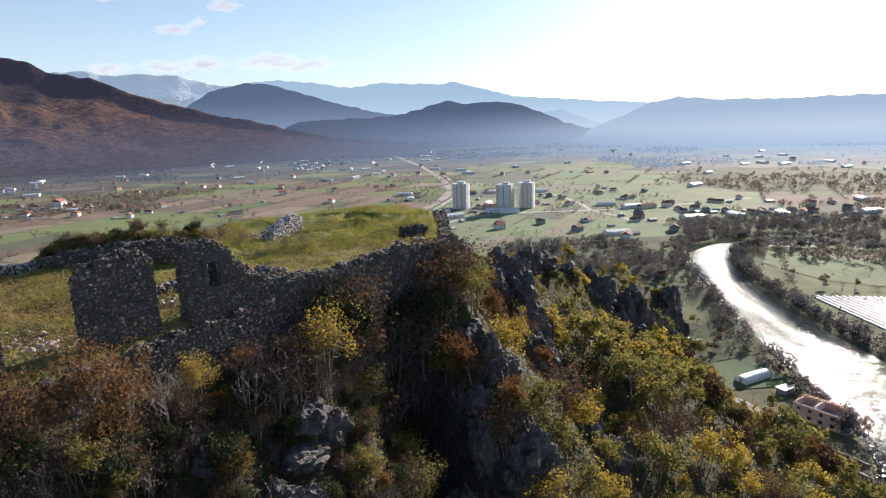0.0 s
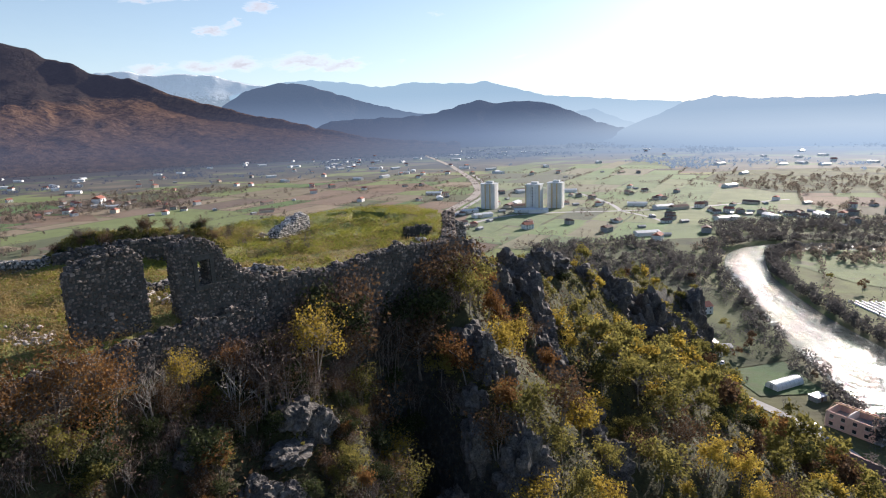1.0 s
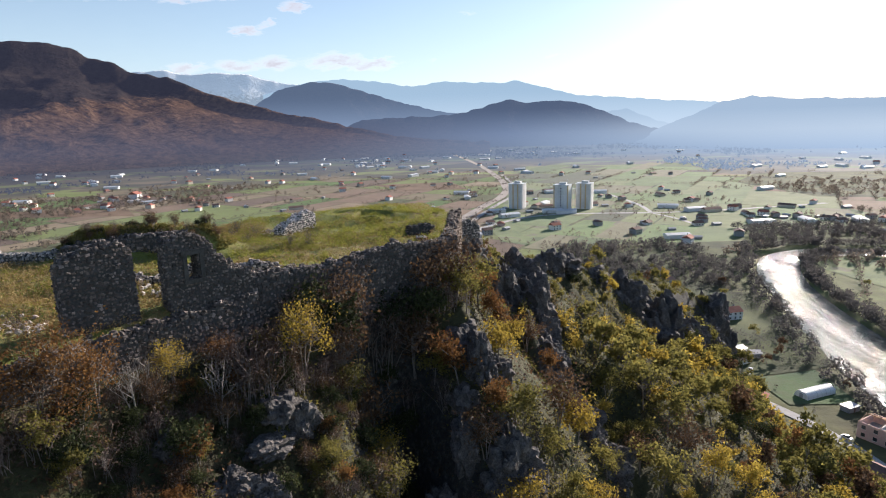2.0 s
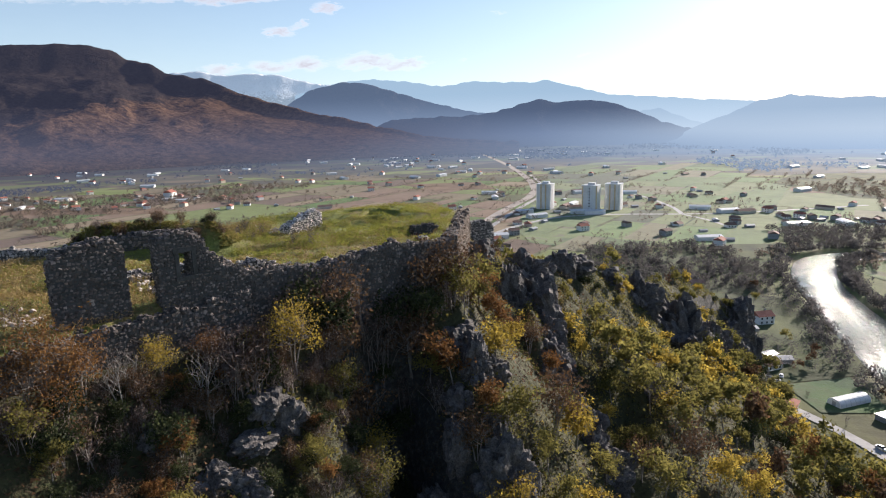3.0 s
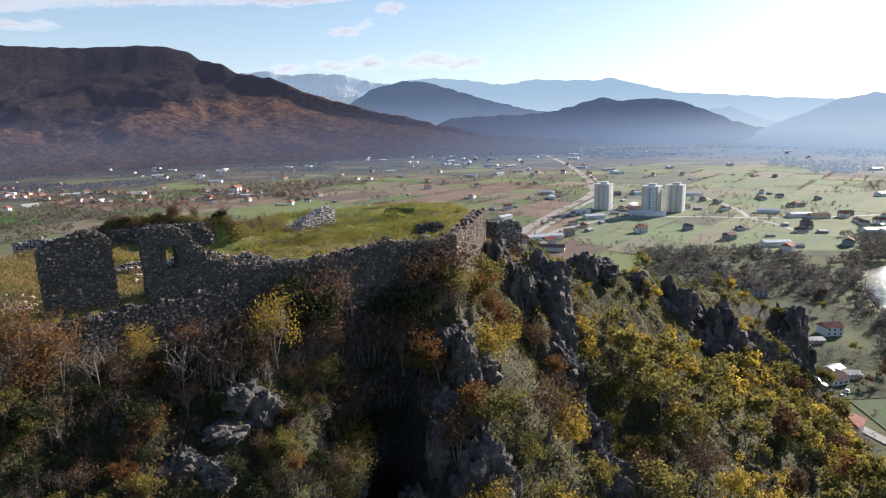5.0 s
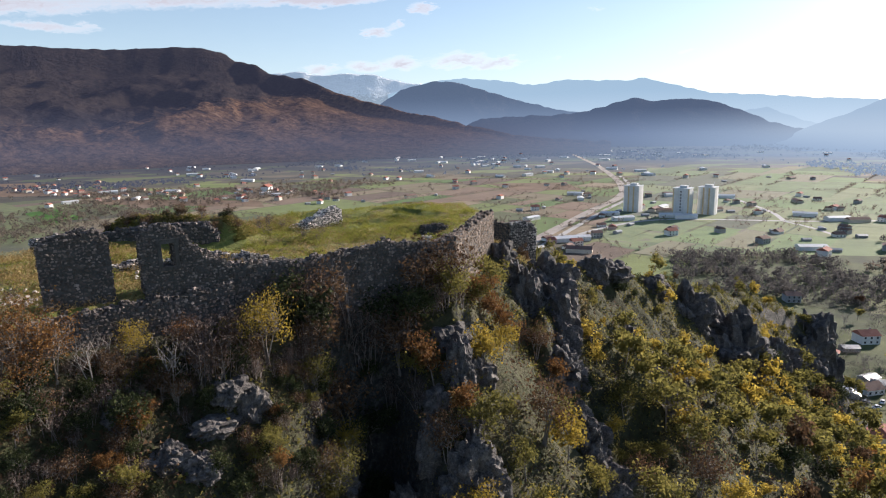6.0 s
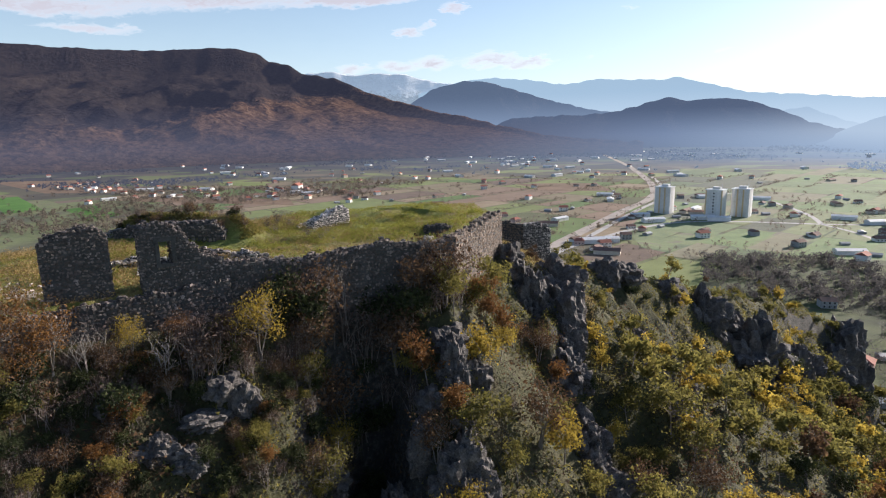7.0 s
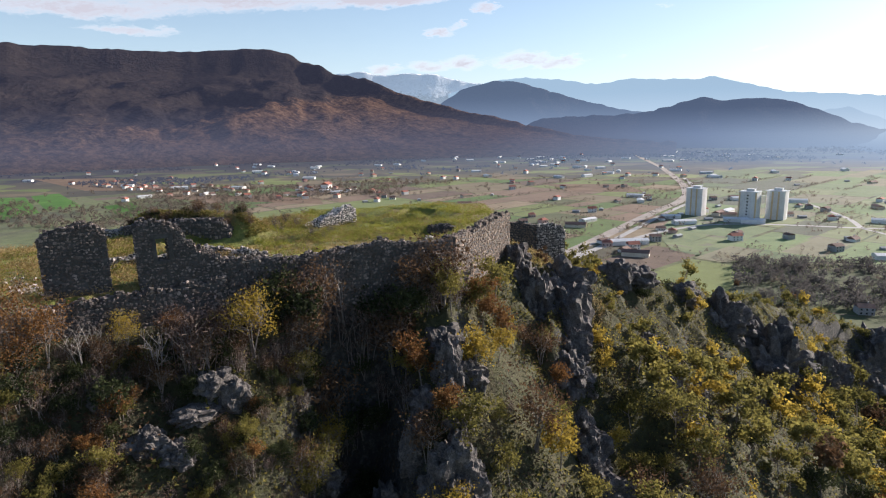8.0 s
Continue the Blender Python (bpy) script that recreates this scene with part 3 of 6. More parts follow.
def ribbon(name, line, width, z, material, label, category, follow=False):
    pts = []
    for a, b in zip(line, line[1:]):
        k = max(2, int(math.dist(a, b) / 12))
        pts += [(a[0] + (b[0] - a[0]) * i / k, a[1] + (b[1] - a[1]) * i / k) for i in range(k)]
    pts.append(line[-1])
    p = np.array(pts, float)
    for _ in range(6):
        p[1:-1] = (p[:-2] + 2 * p[1:-1] + p[2:]) / 4
    d = np.gradient(p, axis=0)
    nrm = np.stack([-d[:, 1], d[:, 0]], -1) / np.linalg.norm(d, axis=1)[:, None]
    wide = width(p[:, 1])[:, None] * 2 if callable(width) else width
    rows = np.stack([p + nrm * wide * s for s in (-0.5, -0.17, 0.17, 0.5)], 1)
    zz = np.full(rows.shape[:2], z) if not follow else ground_height(rows[..., 0], rows[..., 1]) + z
    ob = new(name, mesh_of(name, np.concatenate([rows, zz[..., None]], -1).reshape(-1, 3), grid_faces(4, len(p))))
    ob.data.materials.append(material)
    return tagged(ob, label, category, kind="structure")


def water_material():
    """Quick shallow water: calm dark tongues between rippled reaches that break the sun into glitter."""
    m, n, l, b = shader("river_water")
    pos = place_of(n)
    b.inputs["Base Color"].default_value = (0.03, 0.055, 0.05, 1)
    b.inputs["IOR"].default_value = 1.36
    calm = noise_node(n, l, pos, 0.045, 5.0, 0.7, 1.2)
    rip = noise_node(n, l, pos, 0.75, 4.0, 0.7, 0.6)
    calm = calc(n, l, "ADD", calc(n, l, "MULTIPLY", calm, 0.55), calc(n, l, "MULTIPLY", noise_node(n, l, pos, 0.3, 4.0, 0.75, 1.0), 0.45))
    wave = calc(n, l, "MULTIPLY", rip, ramp(n, l, calm, [(0.44, (0.1, 0.1, 0.1)), (0.56, (1, 1, 1))]))
    l.new(ramp(n, l, calm, [(0.44, (0.06, 0.06, 0.06)), (0.55, (0.19, 0.19, 0.19))]), b.inputs["Roughness"])
    bump(n, l, b, wave, 1.0, 0.6)
    return m


WATER = water_material()
ribbon("river", RIVER, river_half, -0.9, WATER, "broad river glittering under low sun", "river")

# ---- roads ----
ribbon("railway_road", [(-430, 2950), (-292, 2504), (-190, 2080), (-112, 1731), (-55, 1400), (-30, 1230), (-18, 1075), (-24, 975), (-49, 857), (-97, 571), (-140, 400), (-190, 220)],
       14, 0.5, BALLAST, "brown gravel railway embankment across the plain", "railway", True)
ribbon("road_rail", [(-104, 480), (-80, 571), (-33, 857), (-8, 975), (-4, 1075), (-14, 1230), (-38, 1400)], 7, 0.4, ASPHALT, "pale worn asphalt road beside the railway", "road", True)
ribbon("road_main", [(-160, 380), (-77, 584), (-34, 690), (16, 767), (60, 782), (123, 788), (174, 784), (260, 800), (420, 860)], 7, 0.35, ASPHALT, "pale worn asphalt valley road", "road", True)
ribbon("road_branch", [(174, 784), (176, 850), (164, 919), (143, 1018), (110, 1080), (60, 1120)], 6, 0.36, ASPHALT, "pale worn asphalt side road", "road", True)
ribbon("road_south", [(174, 784), (196, 740), (205, 690)], 5, 0.34, ASPHALT, "pale worn asphalt lane", "road", True)
ribbon("road_river", [(60, 300), (96, 268), (114, 245), (126, 222), (133, 200), (134, 178), (128, 140), (118, 100)], 5, 0.3, ASPHALT, "grey riverside lane between gardens", "road", True)


def field(name, corners, material, label, z=0.25):
    bm = bmesh.new()
    bm.faces.new([bm.verts.new((x, y, z)) for x, y in corners])
    bmesh.ops.subdivide_edges(bm, edges=bm.edges[:], cuts=6, use_grid_fill=True)
    me = bpy.data.meshes.new(name)
    bm.to_mesh(me)
    bm.free()
    me.materials.append(material)
    return tagged(new(name, me), label, "field", kind="structure")


def crop_material(name, stops, piece=True, haze_sheen=0.085):
    """Fields: one colour a parcel, furrowed and patchy, with a blue Sheen standing in for haze."""
    m, n, l, b = shader(name)
    pos = place_of(n)
    if piece:
        c = ramp(n, l, n.new("ShaderNodeNewGeometry").outputs["Random Per Island"], stops, False)
    else:
        c = ramp(n, l, noise_node(n, l, pos, 0.02, 4.0), stops)
    patch, fine = noise_node(n, l, pos, 0.03, 5.0, 0.7), noise_node(n, l, pos, 0.5, 4.0, 0.7)
    c = mixed(n, l, 0.55, c, ramp(n, l, patch, [(0.3, (0.5, 0.47, 0.42)), (0.7, (1.0, 1.0, 1.0))]), "MULTIPLY")
    c = mixed(n, l, 0.35, c, ramp(n, l, fine, [(0.3, (0.55, 0.55, 0.5)), (0.7, (1.0, 1.0, 1.0))]), "MULTIPLY")
    l.new(c, b.inputs["Base Color"])
    b.inputs["Roughness"].default_value, b.inputs["Specular IOR Level"].default_value = 0.95, 0.2
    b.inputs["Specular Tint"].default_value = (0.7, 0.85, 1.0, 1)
    b.inputs["Sheen Weight"].default_value, b.inputs["Sheen Roughness"].default_value = haze_sheen, 0.5
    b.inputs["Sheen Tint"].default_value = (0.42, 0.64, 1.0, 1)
    bump(n, l, b, fine, 0.6, 0.4)
    return m


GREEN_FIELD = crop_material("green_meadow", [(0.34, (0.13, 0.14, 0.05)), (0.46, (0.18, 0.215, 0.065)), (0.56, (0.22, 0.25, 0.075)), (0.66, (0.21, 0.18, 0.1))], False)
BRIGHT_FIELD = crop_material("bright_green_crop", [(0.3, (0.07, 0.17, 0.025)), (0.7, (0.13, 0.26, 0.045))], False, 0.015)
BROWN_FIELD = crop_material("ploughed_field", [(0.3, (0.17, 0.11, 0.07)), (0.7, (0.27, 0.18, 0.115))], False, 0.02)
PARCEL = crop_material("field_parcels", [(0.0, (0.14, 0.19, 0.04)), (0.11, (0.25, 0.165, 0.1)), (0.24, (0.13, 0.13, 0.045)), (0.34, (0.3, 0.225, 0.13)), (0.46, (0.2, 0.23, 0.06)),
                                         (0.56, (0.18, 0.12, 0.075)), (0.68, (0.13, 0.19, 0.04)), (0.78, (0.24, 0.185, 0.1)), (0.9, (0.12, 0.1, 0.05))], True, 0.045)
field("field_riverside", [(238, 500), (262, 420), (300, 392), (420, 400), (440, 470), (340, 530), (280, 532)], GREEN_FIELD, "flat yellow-green meadow inside the river bend")
field("field_silos", [(-12, 602), (-34, 690), (-20, 850), (-16, 1000), (20, 1140), (185, 1090), (178, 800), (60, 772), (22, 694)], GREEN_FIELD, "rough green meadow round the silos", 0.22)
field("field_suburb", [(160, 600), (162, 765), (190, 780), (420, 855), (430, 700), (330, 640)], GREEN_FIELD, "rough green meadow among the suburb houses", 0.22)
field("field_factory", [(100, 700), (25, 690), (-15, 600), (40, 560), (150, 600), (160, 760), (110, 770)], GREEN_FIELD, "green meadow below the silos")
field("field_north", [(20, 1150), (20, 1650), (330, 1650), (330, 1150), (190, 1100)], GREEN_FIELD, "wide pale green meadow behind the silos")
field("field_east", [(200, 830), (180, 1080), (380, 1080), (420, 900)], GREEN_FIELD, "wide green meadow beside the side road")
LITTER = crop_material("leaf_litter", [(0.35, (0.05, 0.056, 0.028)), (0.5, (0.09, 0.105, 0.04)), (0.65, (0.13, 0.145, 0.055))], False, 0.02)
field("wood_floor", [(30, 440), (150, 420), (168, 470), (196, 540), (228, 600), (150, 590), (60, 560)], LITTER, "leaf litter under the riverside wood", 0.28)
field("wood_floor", [(236, 575), (300, 580), (440, 540), (640, 580), (660, 680), (420, 690), (300, 680), (238, 640)], LITTER, "leaf litter under the riverside wood", 0.28)
field("wood_floor", [(440, 930), (700, 880), (900, 1080), (800, 1330), (500, 1330), (400, 1150)], LITTER, "leaf litter under a leafless wood", 0.3)
field("scrub_floor", [(80, 262), (112, 273), (147, 285), (158, 290), (164, 330), (168, 415), (120, 425), (60, 430), (70, 340)], LITTER, "rough scrubby ground between hill and river", 0.22)
field("field_crop", [(-1264, 702), (-1219, 723), (-940, 579), (-924, 512)], BRIGHT_FIELD, "bright green winter crop field", 0.3)
field("field_crop_mid", [(-1230, 740), (-1225, 794), (-955, 658), (-965, 605)], BRIGHT_FIELD, "bright green winter crop field", 0.3)
field("field_crop_far", [(-916, 668), (-909, 717), (-761, 644), (-763, 589)], BRIGHT_FIELD, "bright green winter crop field", 0.3)
field("field_village", [(-1706, 1036), (-1487, 1115), (-984, 908), (-1224, 850)], BROWN_FIELD, "brown ploughed field beside the village", 0.28)
field("field_brown", [(-900, 780), (-560, 800), (-620, 870), (-960, 850)], BROWN_FIELD, "brown ploughed field beside the village")
field("field_brown_far", [(-200, 1080), (-90, 1100), (-140, 1240), (-300, 1200)], BROWN_FIELD, "brown ploughed field on the plain")

# the patchwork of the plain: long strips split again and again; hedgerows grow along some of their edges
rnd = np.random.default_rng(29)
TURN = radians(-24)
PARCELS, HEDGE_LINES = [], []


def out_of_strips(s, t):
    return s * math.cos(TURN) - t * math.sin(TURN), s * math.sin(TURN) + t * math.cos(TURN)


def split(s0, t0, s1, t1):
    ds, dt = s1 - s0, t1 - t0
    far = 1 + max(0, math.hypot((s0 + s1) / 2, (t0 + t1) / 2) - 900) / 1500
    if ds < 75 * far and dt < 150 * far or (max(ds, dt) < 190 * far and rnd.random() < 0.12):
        PARCELS.append((s0, t0, s1, t1))
        return
    k = rnd.uniform(0.36, 0.64)
    if ds * 1.7 > dt:
        m = s0 + ds * k
        HEDGE_LINES.append(((m, t0), (m, t1)))
        split(s0, t0, m, t1)
        split(m, t0, s1, t1)
    else:
        m = t0 + dt * k
        HEDGE_LINES.append(((s0, m), (s1, m)))
        split(s0, t0, s1, m)
        split(s0, m, s1, t1)


split(-2600, 250, 1500, 3300)
pv, pf, mf = [], [], []
for s0, t0, s1, t1 in PARCELS:
    g = rnd.uniform(1.0, 3.0)
    c = [out_of_strips(*q) for q in ((s0 + g, t0 + g), (s1 - g, t0 + g), (s1 - g, t1 - g), (s0 + g, t1 - g))]
    mx, my = np.mean(c, axis=0)
    if ground_height(np.array([q[0] for q in c] + [mx]), np.array([q[1] for q in c] + [my])).max() > 1.0 or river_dist(np.array([q[0] for q in c] + [mx]), np.array([q[1] for q in c] + [my])).min() < 40:
        continue
    if 10 < mx < 420 and 560 < my < 1650:      # the meadows round the silos, in greens only
        mf.append(len(pf))
        pf.append([len(pv) + i for i in range(4)])
        pv += [(x, y, 0.27) for x, y in c]
        continue
    if -10 < mx < 420 and 540 < my < 1000 or math.hypot(mx, my) > 3300 or fbm(np.array([mx]), np.array([my]), 500, 2, 71)[0] > 0.33:
        continue
    pf.append([len(pv) + i for i in range(4)])
    pv += [(x, y, 0.12) for x, y in c]
fields = new("field_patchwork", mesh_of("field_patchwork", pv, pf, False))
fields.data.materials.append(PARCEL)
tagged(fields, "patchwork of green and brown autumn fields", "field", kind="stuff")
MEADOW_PARCEL = crop_material("meadow_parcels", [(0.0, (0.19, 0.23, 0.07)), (0.22, (0.24, 0.255, 0.09)), (0.42, (0.15, 0.18, 0.055)), (0.58, (0.25, 0.22, 0.105)), (0.72, (0.19, 0.25, 0.065)), (0.9, (0.14, 0.135, 0.06))])
fields.data.materials.append(MEADOW_PARCEL)
for i in mf:
    fields.data.polygons[i].material_index = 1

# ---- things: helpers ----


def part(name, data, material, parent, label=""):
    """Links a bmesh or a mesh as one part under a thing or under a part."""
    if isinstance(data, bmesh.types.BMesh):
        me = bpy.data.meshes.new(name)
        data.to_mesh(me)
        data.free()
        data = me
    if material and not data.materials:
        data.materials.append(material)
    ob = new(name, data)
    ob.parent = parent
    if label:
        ob["label"] = label
    return ob


def box(bm, x0, y0, z0, x1, y1, z1):
    v = [bm.verts.new((x, y, z)) for z in (z0, z1) for x, y in ((x0, y0), (x1, y0), (x1, y1), (x0, y1))]
    for f in ((3, 2, 1, 0), (4, 5, 6, 7), (0, 1, 5, 4), (1, 2, 6, 5), (2, 3, 7, 6), (3, 0, 4, 7)):
        bm.faces.new([v[i] for i in f])


def boxed(*b):
    bm = bmesh.new()
    box(bm, *b)
    return bm


def stones_at(centres, axes, sizes, rnd):
    """Rough stones as one mesh: each a box with its outer face drawn in and its corners shaken."""
    n = len(centres)
    base = np.array([[-1, -1, -1], [1, -1, -1], [1, 1, -1], [-1, 1, -1], [-0.72, -0.72, 1], [0.72, -0.72, 1], [0.72, 0.72, 1], [-0.72, 0.72, 1]], float)
    loc = base[None] * (0.5 * sizes)[:, None, :] * (1 + rnd.uniform(-0.34, 0.26, (n, 8, 3)))
    world_v = np.einsum("nij,nkj->nki", axes, loc) + centres[:, None, :]
    quad = np.array([[4, 5, 6, 7], [0, 1, 5, 4], [1, 2, 6, 5], [2, 3, 7, 6], [3, 0, 4, 7]])
    f = quad[None] + 8 * np.arange(n)[:, None, None]
    return world_v.reshape(-1, 3), f.reshape(-1, 4)


def masonry(name, a, b, thick, foot, top, holes, cell, stone, label, seed, core=MORTAR, loose=0.0, rough=0.4, ragged=1.0):
    """A ruined wall from a to b: a core of small cells under the broken top line, with a skin of single stones on every open face.
    top(s) and foot(s): heights at s metres along; holes: (s0, s1, z0, z1) openings through it."""
    rnd = np.random.default_rng(seed)
    ax, ay = a
    length = math.dist(a, b)
    ux, uy = (b[0] - ax) / length, (b[1] - ay) / length
    nu, nt = max(2, round(length / cell)), max(2, round(thick / cell))
    z0 = min(foot(length * i / nu) for i in range(nu + 1))
    z1 = max(top(length * i / nu) for i in range(nu + 1)) + 0.3
    nz = int((z1 - z0) / cell) + 1
    S = (np.arange(nu) + 0.5) * length / nu
    Z = z0 + (np.arange(nz) + 0.5) * cell
    solid = np.zeros((nu + 2, nt + 2, nz + 2), bool)
    for i, s in enumerate(S):
        for k in range(nt):
            t = top(s) + ragged * (rnd.normal(0, 0.08) + 0.1 * math.sin(s * 3 + k))
            ok = (Z < t) & (Z > foot(s) - 0.6)
            for h in holes:
                if h[0] < s < h[1]:
                    ok &= ~((Z > h[2]) & (Z < h[3]))
            solid[i + 1, k + 1, 1:-1] = ok
    verts, index, faces = [], {}, []
    cents, axes, sizes = [], [], []
    du, dt = length / nu, thick / nt
    U, N, W = np.array([ux, uy, 0]), np.array([uy, -ux, 0]), np.array([0, 0, 1.0])

    def corner(i, k, j):
        key = (i, k, j)
        if key not in index:
            index[key] = len(verts)
            q = np.array([ax, ay, 0]) + U * (i * du) + N * (k * dt - thick / 2) + W * (z0 + j * cell)
            verts.append(q + rnd.uniform(-0.03, 0.03, 3))
        return index[key]

    sides = [((1, 0, 0), [(1, 0, 0), (1, 1, 0), (1, 1, 1), (1, 0, 1)], (N, W, U)), ((-1, 0, 0), [(0, 1, 0), (0, 0, 0), (0, 0, 1), (0, 1, 1)], (-N, W, -U)),
             ((0, 1, 0), [(1, 1, 0), (0, 1, 0), (0, 1, 1), (1, 1, 1)], (-U, W, N)), ((0, -1, 0), [(0, 0, 0), (1, 0, 0), (1, 0, 1), (0, 0, 1)], (U, W, -N)),
             ((0, 0, 1), [(0, 0, 1), (1, 0, 1), (1, 1, 1), (0, 1, 1)], (U, N, W))]
    for i, k, j in np.argwhere(solid[1:-1, 1:-1, 1:-1]):
        for (di, dk, dj), cs, (p, q, r) in sides:
            if solid[i + 1 + di, k + 1 + dk, j + 1 + dj]:
                continue
            faces.append([corner(i + c[0], k + c[1], j + c[2]) for c in cs])
            if rnd.random() < loose:
                continue
            mid = np.array([ax, ay, 0]) + U * ((i + 0.5 + di * 0.5) * du) + N * ((k + 0.5 + dk * 0.5) * dt - thick / 2) + W * (z0 + (j + 0.5 + dj * 0.5) * cell)
            shift = (0.5 if j % 2 else 0) * cell * 0.5
            cents.append(mid + p * (rnd.uniform(-0.3, 0.3) * cell + shift * (abs(dk) == 1)) + q * rnd.uniform(-0.28, 0.28) * cell + r * rnd.uniform(-0.03, 0.03))
            tw = rnd.normal(0, rough)
            axes.append(np.stack([p * math.cos(tw) + q * math.sin(tw), q * math.cos(tw) - p * math.sin(tw), r], -1))
            sizes.append([cell * rnd.uniform(0.5, 1.3), cell * rnd.uniform(0.42, 1.05), cell * rnd.uniform(0.3, 0.7)])
    base = new(name)
    base.location = (ax, ay, z0)
    off = np.array([ax, ay, z0])
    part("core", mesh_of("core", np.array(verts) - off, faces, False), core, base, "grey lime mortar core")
    v, f = stones_at(np.array(cents), np.array(axes), np.array(sizes), rnd)
    skin = part("stonework", mesh_of("stonework", v - off, f, False), stone, base)
    skin["kind"] = "stuff"
    return tagged(base, label, "wall")


def lin(*pts):
    xs, ys = [p[0] for p in pts], [p[1] for p in pts]
    return lambda s: float(np.interp(s, xs, ys))


# ---- the castle ----
masonry("ruined_wall", (-27, 10.5), (-18.3, 22.4), 1.0, lin((0, 108), (16, 109.5)), lin((0, 111.2), (6, 112.2), (11, 113.0), (14.2, 113.1), (14.8, 111.8)), [], 0.24, RUBBLE,
        "dark rubble stump of a broken castle wall", 3)
masonry("ruined_wall", (-16.5, 25.3), (-14.55, 28.35), 0.95, lin((0, 109), (5, 109.2)), lin((0, 113.6), (0.4, 114.05), (1.3, 114.3), (2.9, 114.45), (3.3, 114.3), (3.6, 113.7)), [], 0.2, RUBBLE,
        "tall square fragment of dark rubble castle wall", 5)
window_wall = masonry("ruined_wall", (-13.52, 29.67), (-10.4, 34.0), 0.95, lin((0, 109), (6, 109.2)), lin((0, 113.9), (0.3, 114.25), (1.2, 114.4), (2.2, 114.0), (2.6, 113.8), (2.9, 113.1), (3.6, 112.3), (5.3, 111.3)),
        [(1.2, 2.0, 111.65, 113.15)], 0.19, RUBBLE, "rubble castle wall with an empty window opening", 7)
masonry("ruined_wall", (-10.5, 33.9), (-1.2, 46.9), 1.1, lin((0, 106.5), (5, 104), (10, 102.5), (16, 102)), lin((0, 111.1), (3, 110.9), (5, 110.6), (9, 110.7), (11.5, 110.9), (12.2, 111.1), (16, 110.4)), [], 0.27, RUBBLE,
        "long low rubble curtain wall along the cliff edge", 9)
masonry("ruined_wall", (-1.6, 46.4), (1.0, 48.9), 1.2, lin((0, 102.5), (4, 104)), lin((0, 110.4), (2, 110.5), (3.6, 110.8)), [], 0.3, ASHLAR, "curtain wall corner of squared stones", 11, rough=0.1, ragged=0.35)
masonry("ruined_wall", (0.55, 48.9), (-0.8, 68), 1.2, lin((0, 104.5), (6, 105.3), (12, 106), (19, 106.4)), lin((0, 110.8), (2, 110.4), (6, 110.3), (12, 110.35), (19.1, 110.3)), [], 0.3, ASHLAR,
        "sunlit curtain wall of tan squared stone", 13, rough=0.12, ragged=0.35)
masonry("retaining_wall", (-18.9, 19.4), (-10.2, 33.9), 0.9, lin((0, 105.5), (10, 105), (17, 104.5)), lin((0, 109.0), (3, 109.5), (6, 109.6), (9, 109.75), (13, 109.7), (17, 109.9)), [], 0.25, RUBBLE,
        "dark lower rubble retaining wall under a grassy ledge", 15)
# light and shade put into the stump's colours: paler stone on its sunlit side
masonry("ruined_tower", (-8.5, 93.4), (-3.7, 91.9), 1.0, lin((0, 98), (5, 98)), lin((0, 104.6), (2, 104.9), (5, 104.6)), [], 0.4, ASHLAR, "shaded side of a ruined stone tower stump, in darker stone", 17)
masonry("ruined_tower", (-3.7, 91.9), (-0.4, 96.0), 1.0, lin((0, 98), (5, 98)), lin((0, 104.7), (2, 104.9), (4, 104.5), (5, 103.8)), [], 0.4, PALE_RUBBLE, "sunlit side of a ruined stone tower stump, in paler stone", 19)
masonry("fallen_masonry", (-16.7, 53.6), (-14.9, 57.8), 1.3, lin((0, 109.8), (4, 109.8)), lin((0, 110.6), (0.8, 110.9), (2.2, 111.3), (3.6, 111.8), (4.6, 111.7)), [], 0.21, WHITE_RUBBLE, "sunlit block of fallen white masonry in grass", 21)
masonry("inner_wall", (-20.0, 32.2), (-14.0, 38.5), 0.9, lin((0, 109.6), (13, 109.6)), lin((0, 110.6), (2, 110.9), (4, 110.6), (6, 111.1), (9, 110.7)), [], 0.24, PALE_RUBBLE, "low pale footing of an inner castle wall", 23)
masonry("rear_wall", (-29.6, 41.3), (-20.2, 45.2), 1.0, lin((0, 109.6), (10, 109.6)), lin((0, 111.2), (2, 111.6), (5, 111.8), (8, 112.0), (9.4, 111.8), (10.2, 110.9)), [], 0.3, RUBBLE, "overgrown dark rear wall of the castle yard", 25)
masonry("rear_wall", (-37.5, 40.4), (-29.9, 41.4), 0.8, lin((0, 109.3), (8, 109.5)), lin((0, 110.5), (3, 110.9), (6, 110.8), (8, 111.1)), [], 0.27, PALE_RUBBLE, "low pale rear wall of the castle yard", 33)
masonry("vault_wall", (-4.3, 54.9), (-1.5, 55.1), 0.6, lin((0, 107.4), (3, 107.4)), lin((0, 110.45), (1.4, 110.75), (3, 110.6)), [], 0.2, RUBBLE, "stone side of a fallen-in vault", 29, ragged=0.3)
masonry("inner_wall", (-12.9, 37.2), (-9.6, 39.4), 0.8, lin((0, 109.6), (4, 109.6)), lin((0, 110.6), (1.2, 111.1), (2.4, 110.5), (4, 110.3)), [], 0.22, PALE_RUBBLE, "pale stub of an inner wall", 31)


